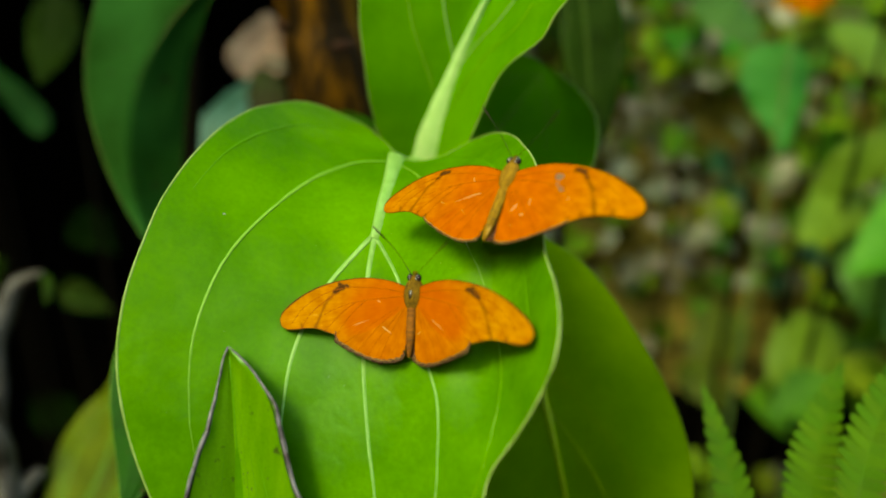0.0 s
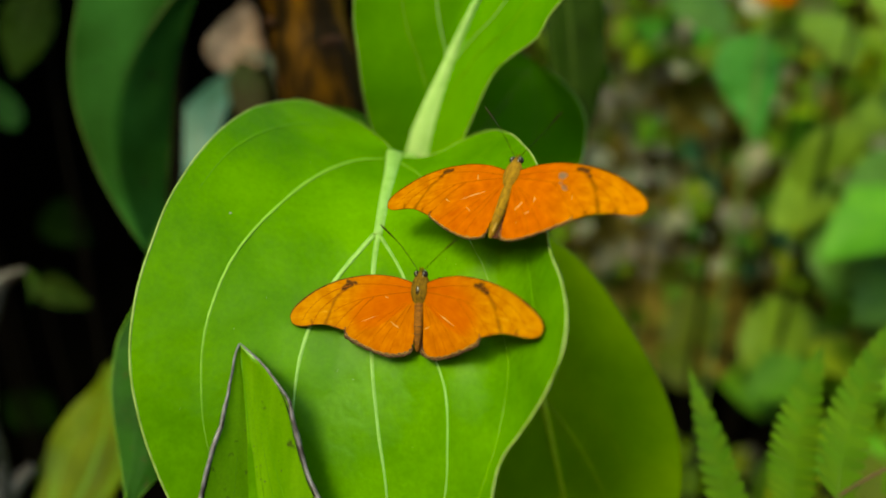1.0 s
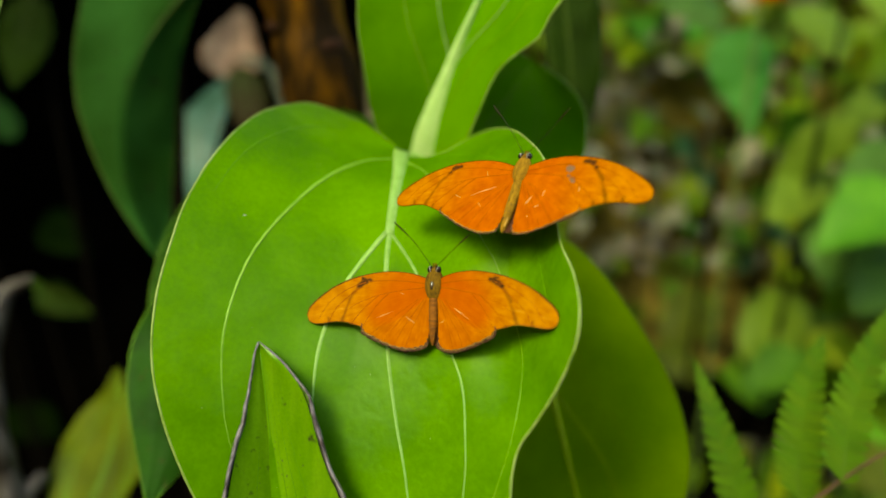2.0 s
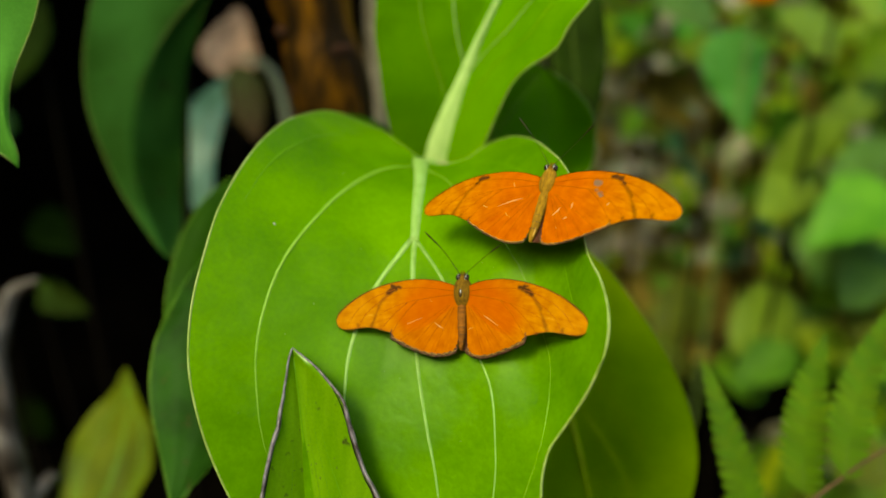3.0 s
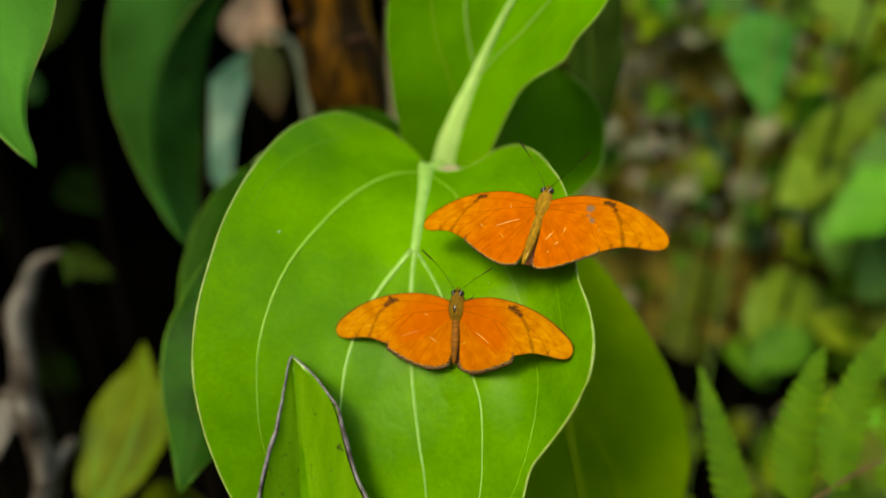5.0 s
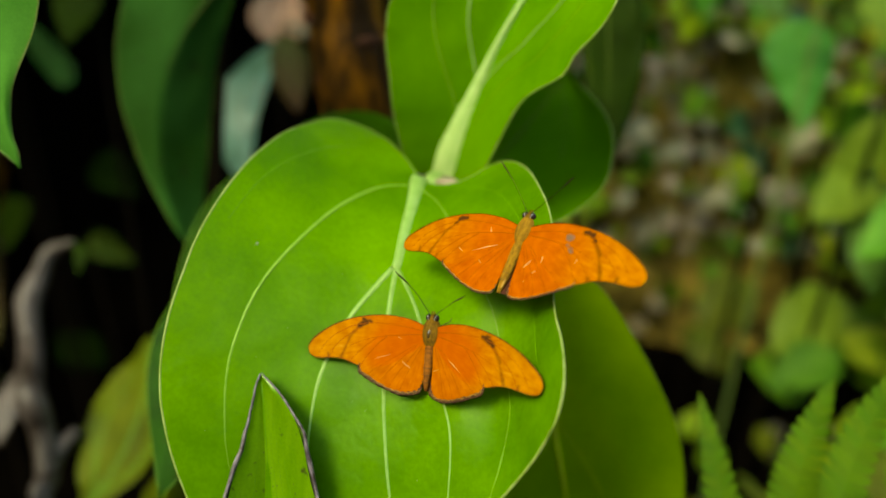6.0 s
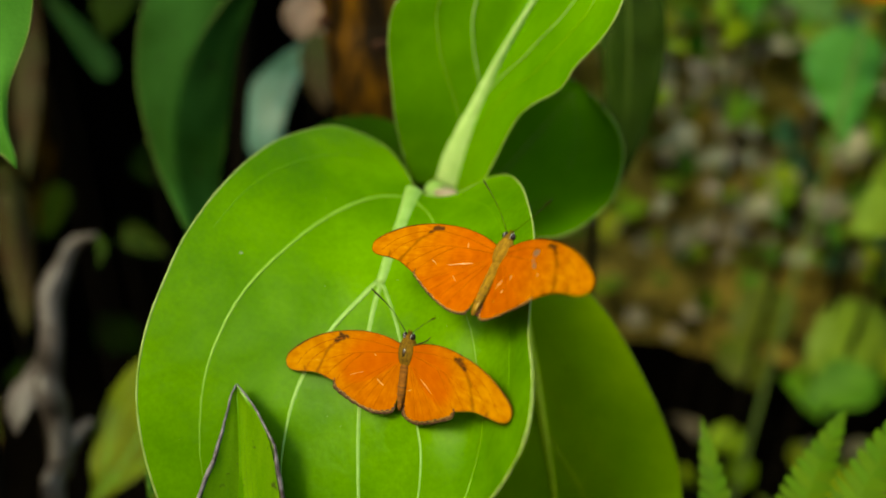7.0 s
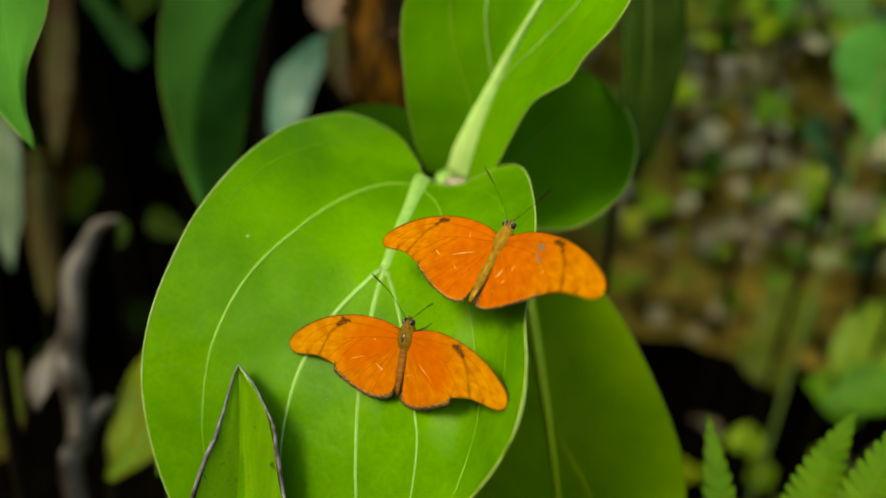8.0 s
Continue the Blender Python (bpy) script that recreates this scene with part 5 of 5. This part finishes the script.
def one_leaf(bm, place, axis, normal, length, width, curl):
    """Adds a small folded leaf to bm."""
    axis = axis.normalized()
    across = axis.cross(normal)
    if across.length < 1e-4:
        across = axis.cross(Vector((1, 0, 0)))
    across.normalize()
    up = across.cross(axis)
    rows = []
    for s, w in ((0, 0.06), (0.18, 0.75), (0.42, 1.0), (0.7, 0.7), (1.0, 0.03)):
        mid = place + axis * (length * s) - up * (curl * length * s * s)
        rows.append([bm.verts.new(mid + across * (width * w * x) + up * (0.35 * width * w * abs(x))) for x in (-1, -0.5, 0, 0.5, 1)])
    for a, b in itertools.pairwise(rows):
        for i in range(4):
            bm.faces.new((a[i], a[i + 1], b[i + 1], b[i]))


def scatter(name, material, label, category, count, place, size, rng, droop=0.4):
    bm = bmesh.new()
    for _ in range(count):
        p = place(rng)
        a = rng.uniform(0, 2 * math.pi)
        axis = Vector((math.cos(a), math.sin(a) * 0.6 - 0.35, rng.uniform(-0.9, 0.35)))
        normal = Vector((rng.uniform(-0.5, 0.5), -0.6 + rng.uniform(-0.4, 0.4), 0.8))
        length = rng.uniform(*size)
        one_leaf(bm, p, axis, normal, length, length * rng.uniform(0.30, 0.50), rng.uniform(0, droop))
    return alone(name, bm, material, label, category, "stuff")


def on_bank(rng, x0, x1, z0, z1, out=0.12, bare=0.0):
    x, z = rng.uniform(x0, x1), rng.uniform(z0, z1)
    while 0.0 < x < 0.62 and z < 0.85 and rng.random() < bare:
        x, z = rng.uniform(x0, x1), rng.uniform(z0, z1)
    return Vector((x, 1.50 + 0.26 * z - rng.uniform(0, out), z))


def make_bank_plants():
    rng = random.Random(7)
    scatter("ground_cover", BUSH_GREEN, "mixed green ground-cover leaves on the bank", "ground cover", 1250, lambda r: on_bank(r, -0.02, 2.4, 0.40, 1.5, 0.26, 0.72), (0.03, 0.08), rng)
    scatter("ground_cover", BUSH_LIME, "yellow-green ground-cover leaves on the bank", "ground cover", 650, lambda r: on_bank(r, 0.05, 2.4, 0.42, 1.5, 0.28, 0.6), (0.03, 0.08), rng)
    scatter("ground_cover", BUSH_BLUE, "blue-green leaves in the shade of the bank", "ground cover", 220, lambda r: on_bank(r, 0.44, 2.6, 0.45, 1.9, 0.15), (0.05, 0.12), rng)
    scatter("leaf_litter", LITTER, "pale dry fallen leaves on the bank", "leaf litter", 300, lambda r: on_bank(r, 0.0, 0.9, 0.5, 1.3, 0.20), (0.025, 0.065), rng, 0.8)
    scatter("leaf_litter", LITTER, "dry fallen leaves on the soil", "leaf litter", 60, lambda r: Vector((r.uniform(-0.4, 2.0), r.uniform(0.6, 1.5), r.uniform(0.03, 0.06))), (0.05, 0.11), rng, 0.8)
    scatter("ground_cover", BUSH_LIME, "low yellow-green leaves on the soil before the bank", "ground cover", 40, lambda r: Vector((r.uniform(0.34, 1.3), r.uniform(0.85, 1.4), r.uniform(0.03, 0.30))), (0.04, 0.075), random.Random(3))
    # nearer bush at the right side
    scatter("leafy_bush", BUSH_GREEN, "leafy green bush beside the shrub", "bush", 120, lambda r: Vector((r.uniform(0.50, 1.15), r.uniform(0.8, 1.25), r.uniform(0.25, 1.1))), (0.06, 0.12), rng)
    scatter("leafy_bush", BUSH_LIME, "yellow-green leafy bush beside the shrub", "bush", 90, lambda r: Vector((r.uniform(0.58, 1.2), r.uniform(0.85, 1.25), r.uniform(0.3, 1.05))), (0.05, 0.11), rng)
    scatter("leafy_bush", BUSH_GREEN, "low bush with round green leaves", "bush", 26, lambda r: Vector((r.uniform(0.48, 0.9), r.uniform(0.95, 1.2), r.uniform(0.25, 0.7))), (0.07, 0.11), rng)
    # dark leaves at the left, with deep shade put into their colour
    scatter("dark_undergrowth", LEAF_GLOOM_TONE, "undergrowth leaves with deep shade in their dark colour", "undergrowth", 24, lambda r: Vector((r.uniform(-1.8, -0.75), r.uniform(1.0, 1.5), r.uniform(0.0, 1.2))), (0.08, 0.16), rng)


make_bank_plants()


def make_flower():
    flower = thing("orange_flower", (0.36, 0.93, 0), "orange flower in the bush", "flower")
    part("stalk", tube(spline([(0.36, 0.93, -0.02), (0.355, 0.91, 0.6), (0.342, 0.872, 1.054)], 20), [0.003, 0.002], 6), STEM, flower)
    for i in range(7):
        a = 2 * math.pi * i / 7
        out = Vector((math.cos(a), -0.25, 0.55 * math.sin(a)))
        base = Vector((0.342, 0.869, 1.058))
        side = out.cross(Vector((0, -1, 0.2)))
        part("petal", Blade(base, base + out * 0.032, side, -side, 0.010, 0.010, cup=0.2, seed=i).mesh(8, 3), WING, flower)


make_flower()


def make_light_blockers():
    """Added light blockers: a tree crown over the left side, hedges round the camera."""
    rng = random.Random(11)
    # Crown stays out of view; it keeps sun and sky off the background.
    crown = thing("added_shade_tree", (-1.35, 1.75, 0), "unseen wide tree crown added to shade the undergrowth and bank", "tree")
    part("trunk", tube(spline([(-1.35, 1.75, -0.05), (-1.32, 1.72, 0.9), (-1.30, 1.6, 1.9)], 20), [0.09, 0.07, 0.05], 12), BARK, crown)
    bm = bmesh.new()
    for x0, x1, y0, y1, count in ((-3.2, -0.35, 0.40, 2.8, 3200), (-0.22, 2.6, 0.45, 2.6, 110)):
        for _ in range(count):
            p = Vector((rng.uniform(x0, x1), rng.uniform(y0, y1), rng.uniform(1.6, 2.3)))
            a = rng.uniform(0, 2 * math.pi)
            one_leaf(bm, p, Vector((math.cos(a), math.sin(a), rng.uniform(-0.5, 0.2))), Vector((rng.uniform(-0.4, 0.4), rng.uniform(-0.4, 0.4), 1)), rng.uniform(0.16, 0.3), rng.uniform(0.05, 0.08), 0.3)
    part("crown", bm, LEAF_DEEP_SHADE, crown)
    # Hedge walls added to cut sky light from behind and the left.
    rows = []
    for i in range(12):
        z = -0.1 + 2.6 * i / 11
        rows.append([((3.6 + 0.25 * ripple(j, i, 0, 0.7)) * math.cos(a), (3.0 + 0.25 * ripple(j, i, 4, 0.7)) * math.sin(a), z) for j, a in ((j, math.pi * (1.0 + j / 60)) for j in range(61))])
    thicken(alone("light_block_south", grid(rows), LEAF_DEEP_SHADE, "unseen dark hedge wall added to block low sky light", "hedge", "structure"), 0.4)
    rows = []
    for i in range(12):
        z = -0.1 + 2.5 * i / 11
        rows.append([(-1.75 + 0.12 * ripple(j, i, 9, 0.8), 0.15 + 3.0 * j / 30, z) for j in range(31)])
    thicken(alone("light_block_west", grid(rows), LEAF_DEEP_SHADE, "dark hedge wall added to block sky light from the left", "hedge", "structure"), 0.3)


make_light_blockers()


# ---- what moves: the wings rise and sink a little ----
BEATS = {
    "lower": ((0.0, 5.2, 18.4), (0.5, 4.2, 16.6), (1.0, 3.7, 16.6), (1.5, 2.6, 16.0), (3.0, 4.4, 13.6), (3.5, 4.3, 13.9), (4.0, 3.6, 15.5), (4.5, 3.6, 15.6), (6.0, 4.5, 16.2), (6.5, 4.7, 16.0), (7.0, 5.1, 16.0), (7.5, 4.2, 15.3), (8.0, 4.1, 14.7)),
    "upper": ((0.0, -6.5, 3.8), (0.5, -7.2, 2.4), (1.0, -5.7, 3.6), (1.5, -3.8, 8.1), (3.0, -4.4, 2.4), (3.5, -3.4, 3.4), (4.0, -0.2, 9.9), (4.5, -3.5, 4.5), (6.0, -4.7, 6.0), (6.5, -3.3, 10.0), (7.0, 7.4, 23.4), (7.5, 2.9, 14.3), (8.0, -0.2, 12.6)),
}


def motions():
    for wings, rows, sweep in ((LOWER, BEATS["lower"], (1.3, 0.6)), (UPPER, BEATS["upper"], (3.6, 1.2))):
        for side, fore, hind in wings:
            h = HINGE * MM
            path = [(t, pose(side * h.x, h.y, h.z, 0, l if side < 0 else -r, 0) @ pose(0, 0, 0, 0, 0, -sweep[0] if side < 0 else sweep[1])) for t, l, r in rows]
            walk(fore, path)
            walk(hind, path)


motions()
